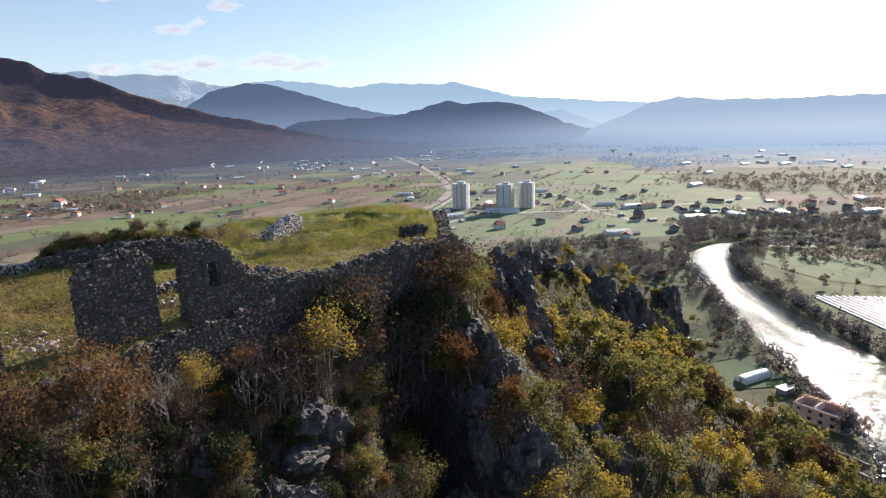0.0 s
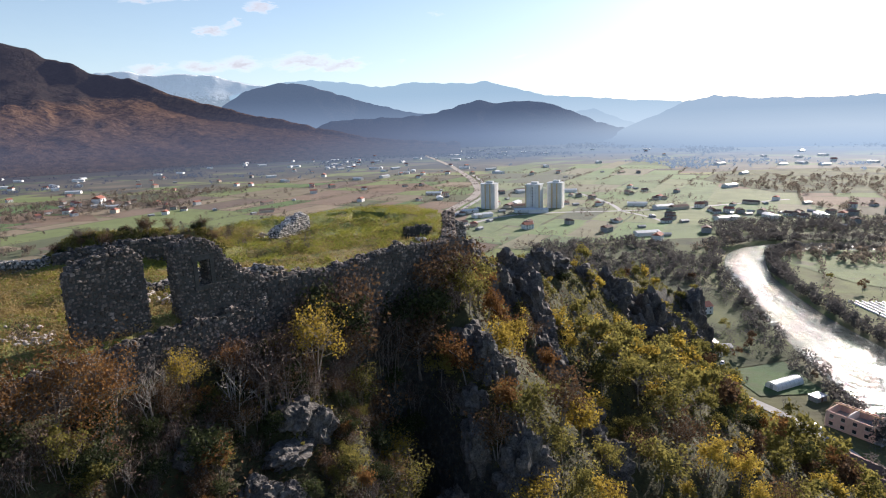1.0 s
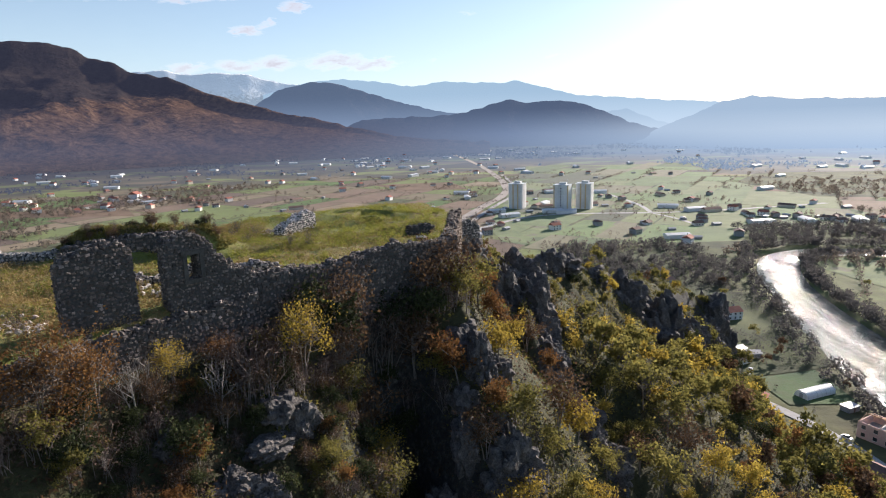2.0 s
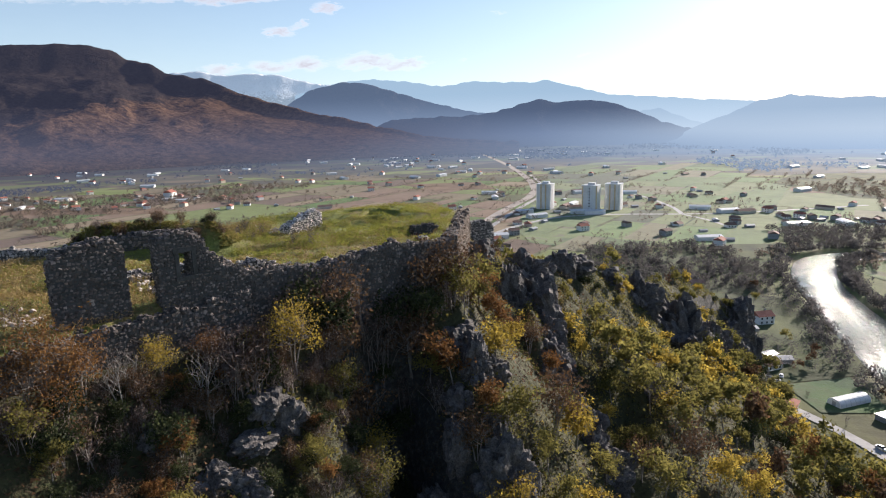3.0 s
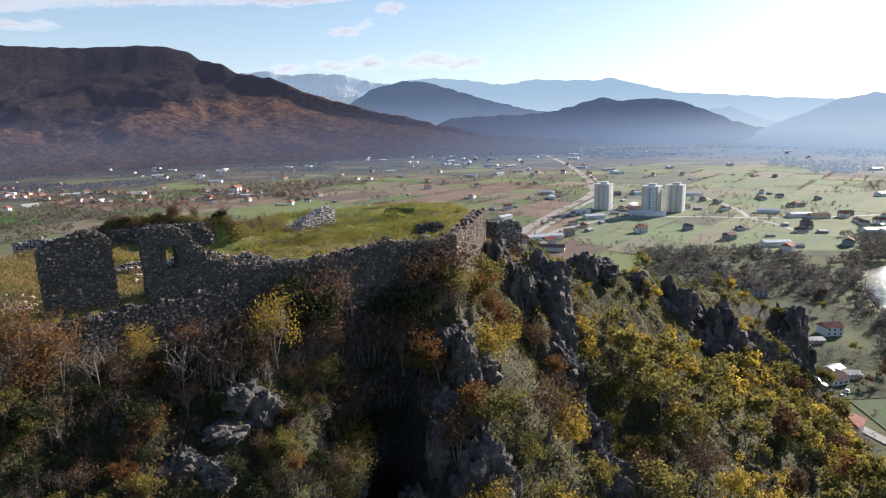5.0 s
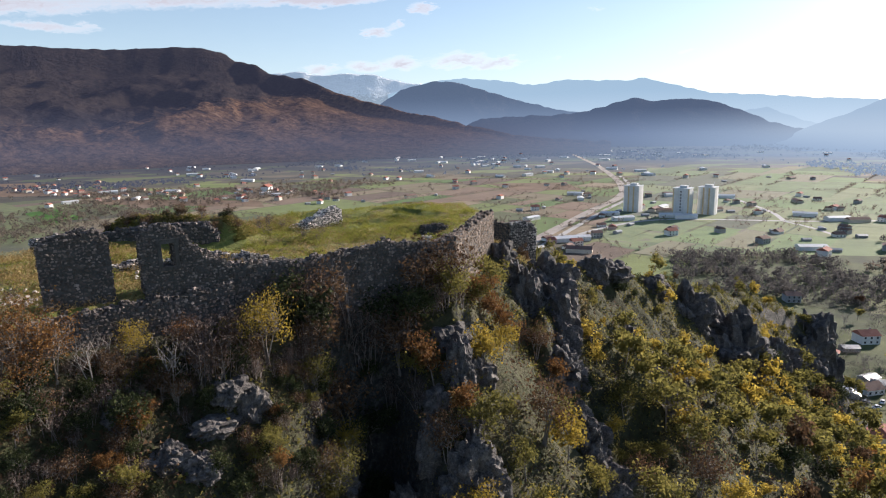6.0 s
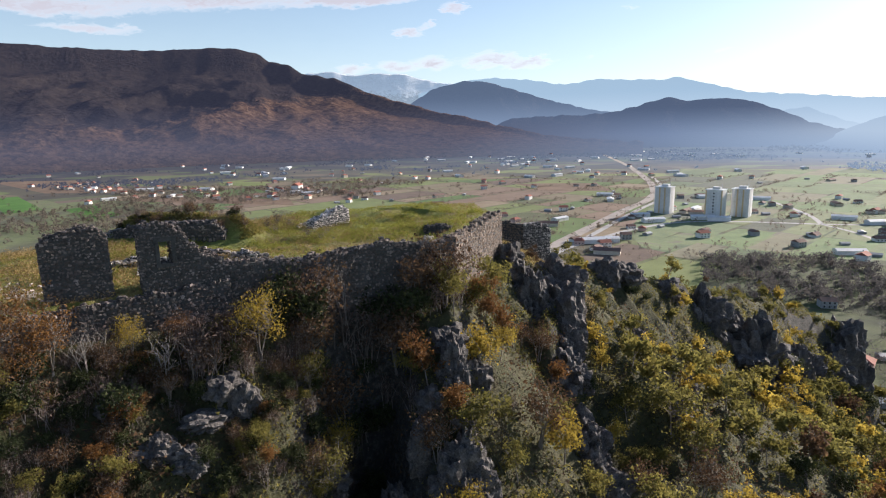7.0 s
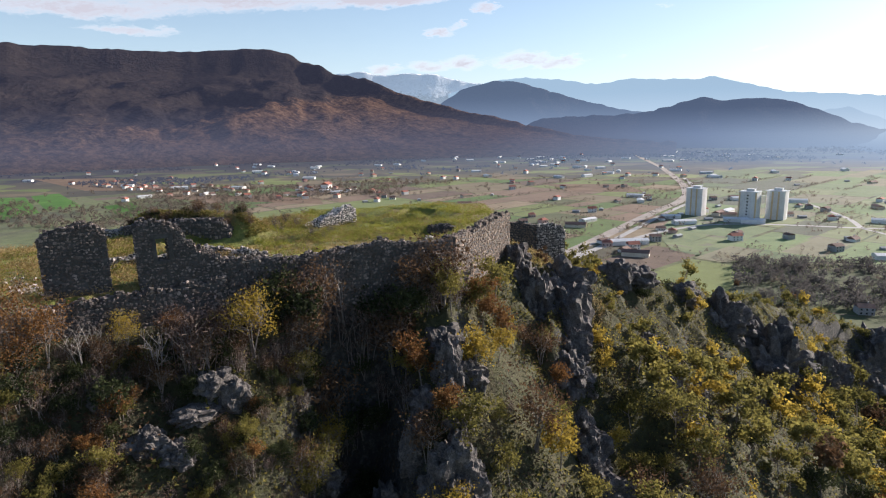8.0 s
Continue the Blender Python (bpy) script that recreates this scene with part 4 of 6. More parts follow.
def stone_heap(x, y, spread, count, seed, label="heap of pale fallen stones in grass"):
    """Loose stones, each a part of the heap."""
    r = np.random.default_rng(seed)
    root = new("stone_heap")
    root.location = (x, y, 0)
    shapes = []
    for k in range(5):
        bm = bmesh.new()
        bmesh.ops.create_icosphere(bm, subdivisions=1, radius=0.5)
        for v in bm.verts:
            v.co *= 1 + 0.25 * noise.noise(v.co * 2.3 + Vector((k * 3.1, seed, 0)))
            v.co.z *= 0.7
        me = bpy.data.meshes.new("stone")
        bm.to_mesh(me)
        bm.free()
        me.materials.append(PALE_RUBBLE)
        shapes.append(me)
    for k in range(count):
        a, b = r.normal(0, spread, 2) * (1, 0.6)
        ob = part("stone", shapes[k % 5], None, root)
        z = float(ground_height(np.array([x + a]), np.array([y + b]))[0])
        size = r.uniform(0.12, 0.38)
        ob.matrix_local = pose(a, b, z + 0.18 * size + 0.3 * math.exp(-(a * a + b * b) / spread ** 2) * r.random(), r.uniform(0, 40), r.uniform(0, 40), r.uniform(0, 360)) @ Matrix.Diagonal((size * r.uniform(0.8, 1.5), size, size, 1))
    return tagged(root, label, "stones", "fallen stones in the castle yard")


for k, (x, y, spread, count) in enumerate([(-19.9, 26.2, 1.1, 40), (-18.4, 25.6, 0.8, 30), (-15.8, 33.2, 1.4, 60), (-11.6, 36.2, 1.0, 45), (-13.2, 34.5, 0.9, 40), (-1.8, 50.2, 0.7, 25), (-2.4, 47.4, 0.6, 20), (-18.2, 55.2, 0.9, 24)]):
    stone_heap(x, y, spread, count, 300 + k)

# the dressed frame of the empty window
DRESSED = grainy("dressed_grey_stone", (0.025, 0.024, 0.023), (0.06, 0.058, 0.055), (0.11, 0.105, 0.1), 1.4, relief=0.4, depth=0.02)
wall_turn = math.degrees(math.atan2(34.0 - 29.35, -10.4 + 13.75))
for name, b in (("jamb", (0.98, -0.58, 2.45, 1.22, -0.2, 3.98)), ("jamb", (1.98, -0.58, 2.45, 2.22, -0.2, 3.98)), ("lintel", (0.9, -0.6, 3.95, 2.3, -0.18, 4.25)), ("window_sill", (0.94, -0.62, 2.26, 2.26, -0.15, 2.48))):
    ob = part(name, boxed(*b), DRESSED, window_wall, "dressed grey stone")
    ob.matrix_local = pose(0, 0, 109.2 - window_wall.location.z, 0, 0, wall_turn)

# ---- rocks ----


def rock_mesh(seed, sub=5, tall=1.0):
    """A weathered limestone crag: a lump cut by upright clefts and broken into blocks."""
    bm = bmesh.new()
    bmesh.ops.create_icosphere(bm, subdivisions=sub, radius=1)
    off = Vector((seed * 7.3, seed * 3.1, seed * 5.7))
    for v in bm.verts:
        p = v.co.copy()
        q = Vector((p.x * 1.7, p.y * 1.7, p.z * 1.9)) + off
        near, _ = noise.voronoi(q)
        crack = min(1.0, (near[1] - near[0]) * 2.6)
        block = noise.cell(q * 1.3) - 0.5
        lump = noise.noise(p * 1.1 + off)
        fine = noise.multi_fractal(p * 3.5 + off, 0.8, 2.1, 4)
        v.co = p * (0.82 + 0.3 * lump + 0.22 * crack + 0.13 * block + 0.14 * fine)
        v.co.z *= tall
    me = bpy.data.meshes.new("rock_outcrop")
    bm.to_mesh(me)
    bm.free()
    me.materials.append(LIME)
    return me


ROCKS = [rock_mesh(k, 5 if k < 3 else 4, 1.0 + 0.25 * (k % 3)) for k in range(6)]


def rock(kind, x, y, z, sx, sy, sz, turn, label="grey weathered limestone outcrop on the slope"):
    ob = new("rock_outcrop", ROCKS[kind % 6])
    ob.matrix_world = pose(x, y, z, 0, 0, turn) @ Matrix.Diagonal((sx, sy, sz, 1))
    return tagged(ob, label, "rock", "rocks on the castle hill")


def on_ground(x, y):
    return float(ground_height(np.array([x]), np.array([y]))[0])


# crags along the ridge and on the slope: x, y, half width, half depth, half height, turn, rise above the ground
CRAGS = [
        (3.3, 63.5, 1.3, 2.2, 3.0, 20, 0.3), (6.2, 67.5, 1.8, 2.2, 2.6, 60, 0.2), (4.8, 62.0, 1.5, 2.0, 2.8, 0, -0.3), (1.3, 66.0, 1.0, 1.2, 2.2, 0, 0.6),
        (12.5, 81.0, 1.6, 1.6, 1.9, 30, 0.2), (10.5, 78.0, 1.3, 1.4, 1.5, 80, 0.0), (25.5, 102, 2.4, 2.8, 4.0, 10, -0.4), (23.0, 95, 2.2, 2.4, 4.0, 50, -1.0),
        (31, 101, 3.0, 3.2, 5.0, 70, -0.6), (35, 108, 2.4, 2.6, 3.6, 0, 0.2), (29, 97, 2.2, 2.8, 4.5, 25, -1.5), (54.5, 150, 3.0, 3.4, 5.0, 15, 0.4),
        (51, 143, 2.6, 3.0, 5.0, 45, -0.8), (57, 150, 2.4, 2.6, 7.0, 0, -2.6), (3.7, 41.5, 0.8, 1.1, 1.7, 0, 0.0), (2.6, 39.4, 0.7, 0.9, 1.5, 40, -0.2),
        (4.6, 43.4, 0.8, 1.0, 1.5, 70, 0.0), (3.0, 37.2, 0.8, 1.0, 1.5, 10, -0.3), (5.2, 39.5, 0.7, 0.9, 1.5, 30, -0.2), (11.6, 52.3, 1.6, 1.9, 2.4, 30, -0.4), (12.6, 50.5, 1.2, 1.4, 2.0, 70, -0.5),
        (-7.0, 29.1, 0.9, 1.0, 1.1, 20, 0.1), (-6.9, 27.2, 1.1, 0.8, 0.7, 60, 0.2), (-5.8, 29.5, 0.7, 0.8, 1.1, 0, -0.1), (-10.6, 24.6, 0.8, 0.9, 1.0, 30, 0.0),
        (-7.7, 24.3, 1.0, 0.8, 0.9, 50, 0.1), (-6.2, 24.8, 0.9, 0.7, 0.6, 10, 0.1), (20.8, 70.5, 0.9, 1.0, 1.4, 15, 0.0), (17.5, 67, 1.2, 1.2, 1.5, 60, -0.2),
        (28.5, 84.5, 1.2, 1.2, 1.6, 0, 0.0), (15.0, 74, 1.2, 1.4, 1.8, 35, -0.2), (8.8, 60, 1.2, 1.4, 2.0, 75, -0.3), (1.5, 36, 1.2, 1.2, 1.8, 0, -0.6),
        (3.0, 33.5, 1.4, 1.4, 1.9, 45, -0.6), (5.5, 34, 1.2, 1.3, 1.7, 80, -0.4), (20, 61, 1.1, 1.2, 1.3, 20, -0.1), (36, 96, 1.5, 1.6, 2.2, 40, -0.2),
        (42, 121, 2.0, 2.2, 3.0, 60, -0.4), (39, 112, 1.8, 2.0, 3.2, 15, -0.6), (18, 90, 1.5, 1.6, 2.2, 0, -0.2), (-2.6, 33.5, 0.9, 1.0, 1.4, 65, -0.3),
        (7.6, 64.0, 1.8, 2.4, 3.0, 35, -0.6), (9.4, 57.5, 1.6, 2.0, 2.4, 10, -0.4), (13.5, 48.5, 1.8, 2.0, 2.6, 55, -0.6), (6.2, 36.5, 1.5, 1.6, 2.2, 25, -0.5), (2.2, 43.8, 1.1, 1.3, 1.9, 15, -0.2)]
for k, (x, y, sx, sy, sz, turn, up) in enumerate(CRAGS):
    g = 1.3 if y > 35 else 1.15
    rock(k, x, y, on_ground(x, y) + up - 0.3 * sz, sx * g * 1.15, sy * g * 1.15, sz * g * 0.75, turn)

# ---- trees and shrubs ----


def tube(verts, faces, a, b, ra, rb, sides=5):
    a, b = np.array(a, float), np.array(b, float)
    d = b - a
    d = d / (np.linalg.norm(d) + 1e-9)
    u = np.cross(d, [0.3, 0.2, 1.0] if abs(d[2]) < 0.9 else [1.0, 0, 0])
    u = u / np.linalg.norm(u)
    w = np.cross(d, u)
    k = len(verts)
    for c, r in ((a, ra), (b, rb)):
        for i in range(sides):
            t = 2 * math.pi * i / sides
            verts.append(c + r * (math.cos(t) * u + math.sin(t) * w))
    for i in range(sides):
        j = (i + 1) % sides
        faces.append([k + i, k + j, k + sides + j, k + sides + i])


def branches(rnd, height, spread, limbs, twigs, thick):
    """A forked, tapered stem with limbs and twigs; gives the mesh and the twig ends."""
    v, f, ends = [], [], []
    stems = 1 if thick > 0.06 else 3
    for s in range(stems):
        lean = rnd.normal(0, 0.12, 2) * height
        p0 = np.array([rnd.normal(0, 0.08), rnd.normal(0, 0.08), -0.3])
        p1 = np.array([lean[0] * 0.4, lean[1] * 0.4, height * 0.3])
        p2 = np.array([lean[0], lean[1], height * 0.75])
        tube(v, f, p0, p1, thick, thick * 0.75)
        tube(v, f, p1, p2, thick * 0.75, thick * 0.35)
        ends.append(p2)
        for k in range(limbs):
            t = rnd.uniform(0.15, 1.0)
            q = p1 + (p2 - p1) * t
            ang = rnd.uniform(0, 2 * math.pi)
            reach = spread * rnd.uniform(0.45, 1.0)
            e = q + np.array([math.cos(ang) * reach, math.sin(ang) * reach, height * rnd.uniform(0.08, 0.35)])
            tube(v, f, q, e, thick * 0.42, thick * 0.16, 3)
            ends.append(e)
            for j in range(twigs):
                g = q + (e - q) * rnd.uniform(0.35, 1.0)
                w = g + rnd.normal(0, 0.28, 3) * spread + np.array([0, 0, 0.14 * height])
                tube(v, f, g, w, thick * 0.16, thick * 0.05, 3)
                ends.append(w)
    return np.array(v), f, np.array(ends)


def leaf_cards(rnd, centres, size, squash=1.0):
    n = len(centres)
    u = rnd.normal(0, 1, (n, 3))
    u /= np.linalg.norm(u, axis=1)[:, None]
    w = np.cross(u, rnd.normal(0, 1, (n, 3)))
    w /= np.linalg.norm(w, axis=1)[:, None]
    s = size * rnd.uniform(0.6, 1.3, (n, 1))
    q = np.stack([centres - u * s, centres + u * s * 0.6 - w * s * 0.7 * squash, centres + u * s * 0.6 + w * s * 0.7 * squash], 1)
    return q.reshape(-1, 3), np.arange(3 * n).reshape(-1, 3)


def plant(seed, name, label, height, spread, limbs, twigs, thick, leaves, leaf_size, leaf, bark, clump=0.2, category="tree"):
    rnd = np.random.default_rng(seed)
    v, f, ends = branches(rnd, height, spread, limbs, twigs, thick)
    root = new(name)
    part("trunk", mesh_of("trunk", v, f), bark, root)
    if leaves:
        pick = ends[rnd.integers(0, len(ends), leaves)]
        c = pick + rnd.normal(0, clump * spread, (leaves, 3)) * (1, 1, 0.8)
        c[:, 2] = np.maximum(c[:, 2], 0.12 * height)
        lv, lf = leaf_cards(rnd, c, leaf_size)
        part("crown", mesh_of("crown", lv, lf, False), leaf, root)["kind"] = "stuff"
    return tagged(root, label, category, "trees and shrubs on the castle hill")


def brush(seed, name, label, height, spread, rods, leaf, bark, leaves=260, card=0.10):
    """A leafless thicket: many thin rods from one foot, with a haze of dry twigs."""
    rnd = np.random.default_rng(seed)
    v, f, ends = [], [], []
    for k in range(rods):
        ang, lean = rnd.uniform(0, 2 * math.pi), abs(rnd.normal(0, 0.45))
        a = np.array([rnd.normal(0, 0.2 * spread), rnd.normal(0, 0.2 * spread), -0.2])
        h = height * rnd.uniform(0.5, 1.0)
        m = a + np.array([math.cos(ang) * lean * spread * 0.5, math.sin(ang) * lean * spread * 0.5, h * 0.55])
        e = a + np.array([math.cos(ang) * lean * spread * 1.3, math.sin(ang) * lean * spread * 1.3, h])
        tube(v, f, a, m, 0.022, 0.016, 3)
        tube(v, f, m, e, 0.016, 0.006, 3)
        ends += [m, e]
        for j in range(4):
            g = m + (e - m) * rnd.uniform(-0.3, 1.0)
            w = g + rnd.normal(0, 0.2, 3) * spread + np.array([0, 0, 0.16 * height])
            tube(v, f, g, w, 0.008, 0.004, 3)
            ends.append(w)
    ends = np.array(ends)
    root = new(name)
    part("stem", mesh_of("stem", np.array(v), f), bark, root)
    c = ends[rnd.integers(0, len(ends), leaves)] + rnd.normal(0, 0.16 * spread, (leaves, 3))
    lv, lf = leaf_cards(rnd, c, card, 0.35)
    part("crown", mesh_of("crown", lv, lf, False), leaf, root)["kind"] = "stuff"
    return tagged(root, label, "shrub", "trees and shrubs on the castle hill")


KINDS = {
    "yellow": [plant(50 + k, "yellow_tree", "small tree with yellow autumn leaves", 3.4, 1.25, 7, 3, 0.07, 1100, 0.115, YELLOW_LEAF, BARK) for k in range(3)],
    "orange": [plant(60 + k, "orange_tree", "small tree with rust-orange autumn leaves", 3.3, 1.25, 7, 3, 0.07, 1050, 0.115, ORANGE_LEAF, BARK) for k in range(3)],
    "olive": [plant(70 + k, "olive_green_tree", "small tree with fading olive-green leaves", 3.6, 1.4, 7, 3, 0.07, 1200, 0.115, OLIVE_LEAF, BARK) for k in range(3)],
    "green": [plant(80 + k, "evergreen_shrub", "dense dark green evergreen shrub", 2.0, 1.0, 7, 4, 0.05, 1000, 0.108, GREEN_LEAF, BARK, 0.22, "shrub") for k in range(2)],
    "brown": [plant(66 + k, "withered_tree", "small tree with withered brown leaves", 3.2, 1.3, 8, 5, 0.06, 900, 0.1, BROWN_LEAF, BARK) for k in range(3)],
    "brush": [brush(90 + k, "bare_brush", "leafless grey-brown thicket of thin twigs", 2.3, 1.3, 16, DRY_LEAF, BARK, 600) for k in range(3)],
    "bare": [plant(95 + k, "bare_tree", "slender leafless pale-barked tree", 5.0, 1.2, 6, 4, 0.06, 0, 0.1, None, PALE_BARK) for k in range(2)],
}
# the same kinds with finer leaves, for the plants nearest the castle wall
for key, leaf, count in (("yellow", YELLOW_LEAF, 2000), ("orange", ORANGE_LEAF, 1500), ("brown", BROWN_LEAF, 1200), ("olive", OLIVE_LEAF, 1900)):
    name, label = KINDS[key][0].name.split(".")[0], KINDS[key][0]["label"]
    KINDS[key + "_fine"] = [plant(170 + k + len(key), name, label, 3.3, 1.3, 9, 6, 0.06, count, 0.07, leaf, BARK, 0.17) for k in range(2)]
# and lighter ones for the far flank
for key, leaf in (("yellow", YELLOW_LEAF), ("orange", ORANGE_LEAF), ("brown", BROWN_LEAF), ("olive", OLIVE_LEAF)):
    name, label = KINDS[key][0].name.split(".")[0], KINDS[key][0]["label"]
    KINDS[key + "_far"] = [plant(270 + k + len(key), name, label, 3.4, 1.3, 4, 1, 0.07, 520, 0.175, leaf, BARK) for k in range(3)]
KINDS["brush_far"] = [brush(290 + k, "bare_brush", "leafless grey-brown thicket of thin twigs", 2.3, 1.3, 7, DRY_LEAF, BARK, 330, 0.15) for k in range(2)]
used = set()


def grow(kind, x, y, size=1.0, turn=0.0, sink=0.0, which=0, label=""):
    if math.hypot(x, y) < 36 and size > 0.62 and kind + "_fine" in KINDS:
        kind += "_fine"
    elif math.hypot(x, y) > 62 and kind + "_far" in KINDS:
        kind += "_far"
    src = KINDS[kind][which % len(KINDS[kind])]
    m = pose(x, y, on_ground(x, y) - sink, 0, 0, turn)
    if src.name in used:
        ob = copy_thing(src, m)
    else:
        used.add(src.name)
        ob = src
        ob.matrix_basis = m
    ob.scale = (size, size, size)
    if label:
        ob["label"] = label
    return ob


# plants that stand out
grow("yellow", -11.9, 27.0, 0.68, 20, 0, 0, "small bright yellow tree against dark wall")
grow("yellow", -6.6, 32.2, 1.15, 80, 0, 1, "broad yellow tree below the curtain wall")
grow("orange", -13.3, 21.5, 0.9, 10, 0, 0, "rust-orange shrub below the ruined wall")
grow("orange", 2.9, 50.6, 0.95, 30, 0.3, 1, "tall orange tree at the wall corner")
grow("orange", 3.6, 48.6, 0.8, 130, 0.3, 2)
grow("olive", 1.2, 46.6, 1.0, 60, 0.2, 0)
grow("bare", -4.7, 40.2, 1.15, 0, on_ground(-4.7, 40.2) - 104.6, 0, "pale leafless tree standing against curtain wall")
grow("bare", -5.6, 38.4, 0.9, 90, on_ground(-5.6, 38.4) - 105.0, 1)
grow("bare", -9.6, 27.2, 0.9, 200, 0.3, 1)
grow("bare", -12.3, 24.3, 0.72, 30, 0.2, 0, "slender pale leafless tree below retaining wall")
grow("bare", -12.6, 25.4, 0.62, 150, 0.2, 1, "slender pale leafless tree below retaining wall")
grow("brush", -8.2, 29.0, 1.7, 20, 0.2, 1, "tall grey leafless thicket against the wall")
grow("brush", -9.9, 29.4, 1.5, 90, 0.2, 2, "tall grey leafless thicket against the wall")
grow("brush", -8.3, 31.0, 1.25, 0, 0.2, 0)
grow("brush", -9.6, 29.6, 1.1, 50, 0.2, 1)
for k, (x, y) in enumerate([(-5.6, 35.2), (-5.2, 36.6), (-6.0, 36.2), (-5.4, 33.4), (-6.4, 30.6)]):
    grow(("brush", "brown", "green", "brush")[k % 4], x, y, (1.15 if k < 3 else 0.8) + 0.12 * (k % 3), k * 50, 0.2, k)
for k in range(22):                        # dark evergreens down the gully
    s = k / 21
    grow("green", -3.4 + 9.5 * s + 1.3 * math.sin(k * 2.4), 39.6 - 13.5 * s + 1.2 * math.cos(k * 1.7), 0.8 + 0.4 * ((k * 0.37) % 1), k * 53, 0.2, k)
for k in range(9):                         # thin growth climbing up the curtain wall
    s = (k + 0.3) / 9
    grow(("brush", "green", "brush", "brown", "brush")[k % 5], -8.6 + 8.0 * s + 0.5 * math.sin(k * 3.1), 34.0 + 11.6 * s, 1.3 + 0.6 * ((k * 0.39) % 1), k * 83, 0.2, k)
grow("yellow", 15.5, 66, 1.0, 10, 0.2, 2)
for k in range(13):                        # brush on the lit edge of the gully
    s = k / 12
    grow(("brush", "brown", "olive", "brush", "green")[k % 5], -5.6 + 8.6 * s + 0.7 * math.sin(k * 2.9), 37.6 - 13.6 * s + 0.7 * math.cos(k * 1.3), 0.6 + 0.3 * ((k * 0.47) % 1), k * 91, 0.15, k)
for k in range(14):                        # dark growth in the cleft below the wall
    s = k / 13
    x, y = (-6.0 + 4.4 * s / 0.7, 37.2 + 7.4 * s / 0.7) if s < 0.7 else (-1.6 + 2.6 * (s - 0.7) / 0.3, 44.6 + 2.6 * (s - 0.7) / 0.3)
    grow(("green", "brush", "brown", "brush", "green")[k % 5], x + 1.0, y - 0.7, 0.9 + 0.7 * ((k * 0.41) % 1), k * 67, 0.2, k)
grow("orange", 2.2, 40.0, 1.0, 0, 0.2, 0)
grow("olive", 0.8, 27.0, 1.0, 0, 0.2, 2)

# scrub along the foot of the retaining wall and over the rear wall
for k in range(40):
    s = (k / 39) ** 1.25
    kind = ("brush", "brown", "brush", "orange", "green", "brush", "orange", "brush")[k % 8] if s < 0.3 else ("green", "brush", "green", "brush", "brown")[k % 5] if s < 0.62 else ("brush", "brown", "brush", "green")[k % 4]
    off = 0.9 + 1.9 * ((k * 0.37) % 1)
    grow(kind, -17.5 + 11.5 * s + 0.84 * off, 18.8 + 17.2 * s - 0.55 * off, (0.75 if s < 0.3 else 0.38) + 0.42 * ((k * 0.61) % 1), k * 77, 0.1, k)
for k in range(54):
    s = k / 53
    grow(("brush", "green", "brush", "brown", "brush", "green", "brush", "brown", "brush")[k % 9], -30.5 + 11 * s + 0.9 * math.sin(k * 2.1), 42.6 + 4.4 * s + 1.0 * math.cos(k * 3.3), 0.22 + 0.2 * ((k * 0.43) % 1), k * 61, 0.1, k)
for x, y, size in [(-12.5, 50, 0.55), (-13.5, 48.5, 0.5), (-19, 53, 0.6), (-20.5, 51.5, 0.6), (-18, 49.5, 0.5), (-21.5, 54.5, 0.65), (-11.5, 47.5, 0.4), (-17.5, 26.8, 0.5), (-19.5, 25.5, 0.55)]:
    grow("brush", x, y, size, x * 50, 0.1, int(y))
rnd = np.random.default_rng(83)
for k, (x, y) in enumerate(rnd.uniform((-13.5, 17.5), (5.5, 37.5), (420, 2))):      # thicket on the near slope
    out = float(poly_dist(np.array([x]), np.array([y]), LOWER)[0])
    if out < 1.0 or math.hypot(x, y) < 17 or min(math.hypot(x - c[0], y - c[1] + 0.5) - max(c[2], c[3]) for c in CRAGS) < 0.35:
        continue
    r = rnd.random()
    kind = "brush" if r < 0.36 else "green" if r < 0.66 else "brown" if r < 0.82 else "orange" if r < 0.87 else "olive"
    grow(kind, x, y, rnd.uniform(0.3, 0.62), rnd.uniform(0, 360), 0.12, k)
rnd = np.random.default_rng(11)
spots = []
tries = rnd.uniform((-24, 13), (78, 168), (16000, 2))
hz = ground_height(tries[:, 0], tries[:, 1])
dl = poly_dist(tries[:, 0], tries[:, 1], LOWER)
near = 1.35 + 0.012 * np.hypot(tries[:, 0], tries[:, 1])
pick = rnd.random(len(tries))
patch = fbm(tries[:, 0], tries[:, 1], 14, 2, 41)
gd = np.min([seg_dist(tries[:, 0], tries[:, 1], a, b)[0] for a, b in zip(GULLY, GULLY[1:])], axis=0)
taken = []
crag_gap = np.min([np.hypot(tries[:, 0] - c[0], tries[:, 1] - c[1] + 0.6) - 1.05 * max(c[2], c[3]) for c in CRAGS] + [np.hypot(tries[:, 0] - c[0] - 1.5, tries[:, 1] - c[1] - 1.7) - 1.7 for c in CRAGS if c[1] < 31], axis=0)
for k in range(len(tries)):
    x, y = tries[k]
    if hz[k] < 14 or dl[k] < (4.5 if y > 58 and x < 13 else 2.6 if 44 < y < 72 else 1.0) or hz[k] > 108 or len(spots) > 1050 or (gd[k] < 1.6 and pick[k] < 0.85):
        continue
    if crag_gap[k] < 0.0:
        continue
    if math.hypot(x, y) < 15 or (x < 6 and 76 < y < 114):      # open grass round the tower stump
        continue
    gap = near[k] * (0.7 + 0.5 * pick[k])
    if taken and np.min(np.hypot(*(np.array(taken) - (x, y)).T)) < gap:
        continue
    taken.append((x, y))
    spots.append((x, y, pick[k], patch[k], gap))
spots.sort(key=lambda c: math.hypot(c[0] - 11, c[1]))
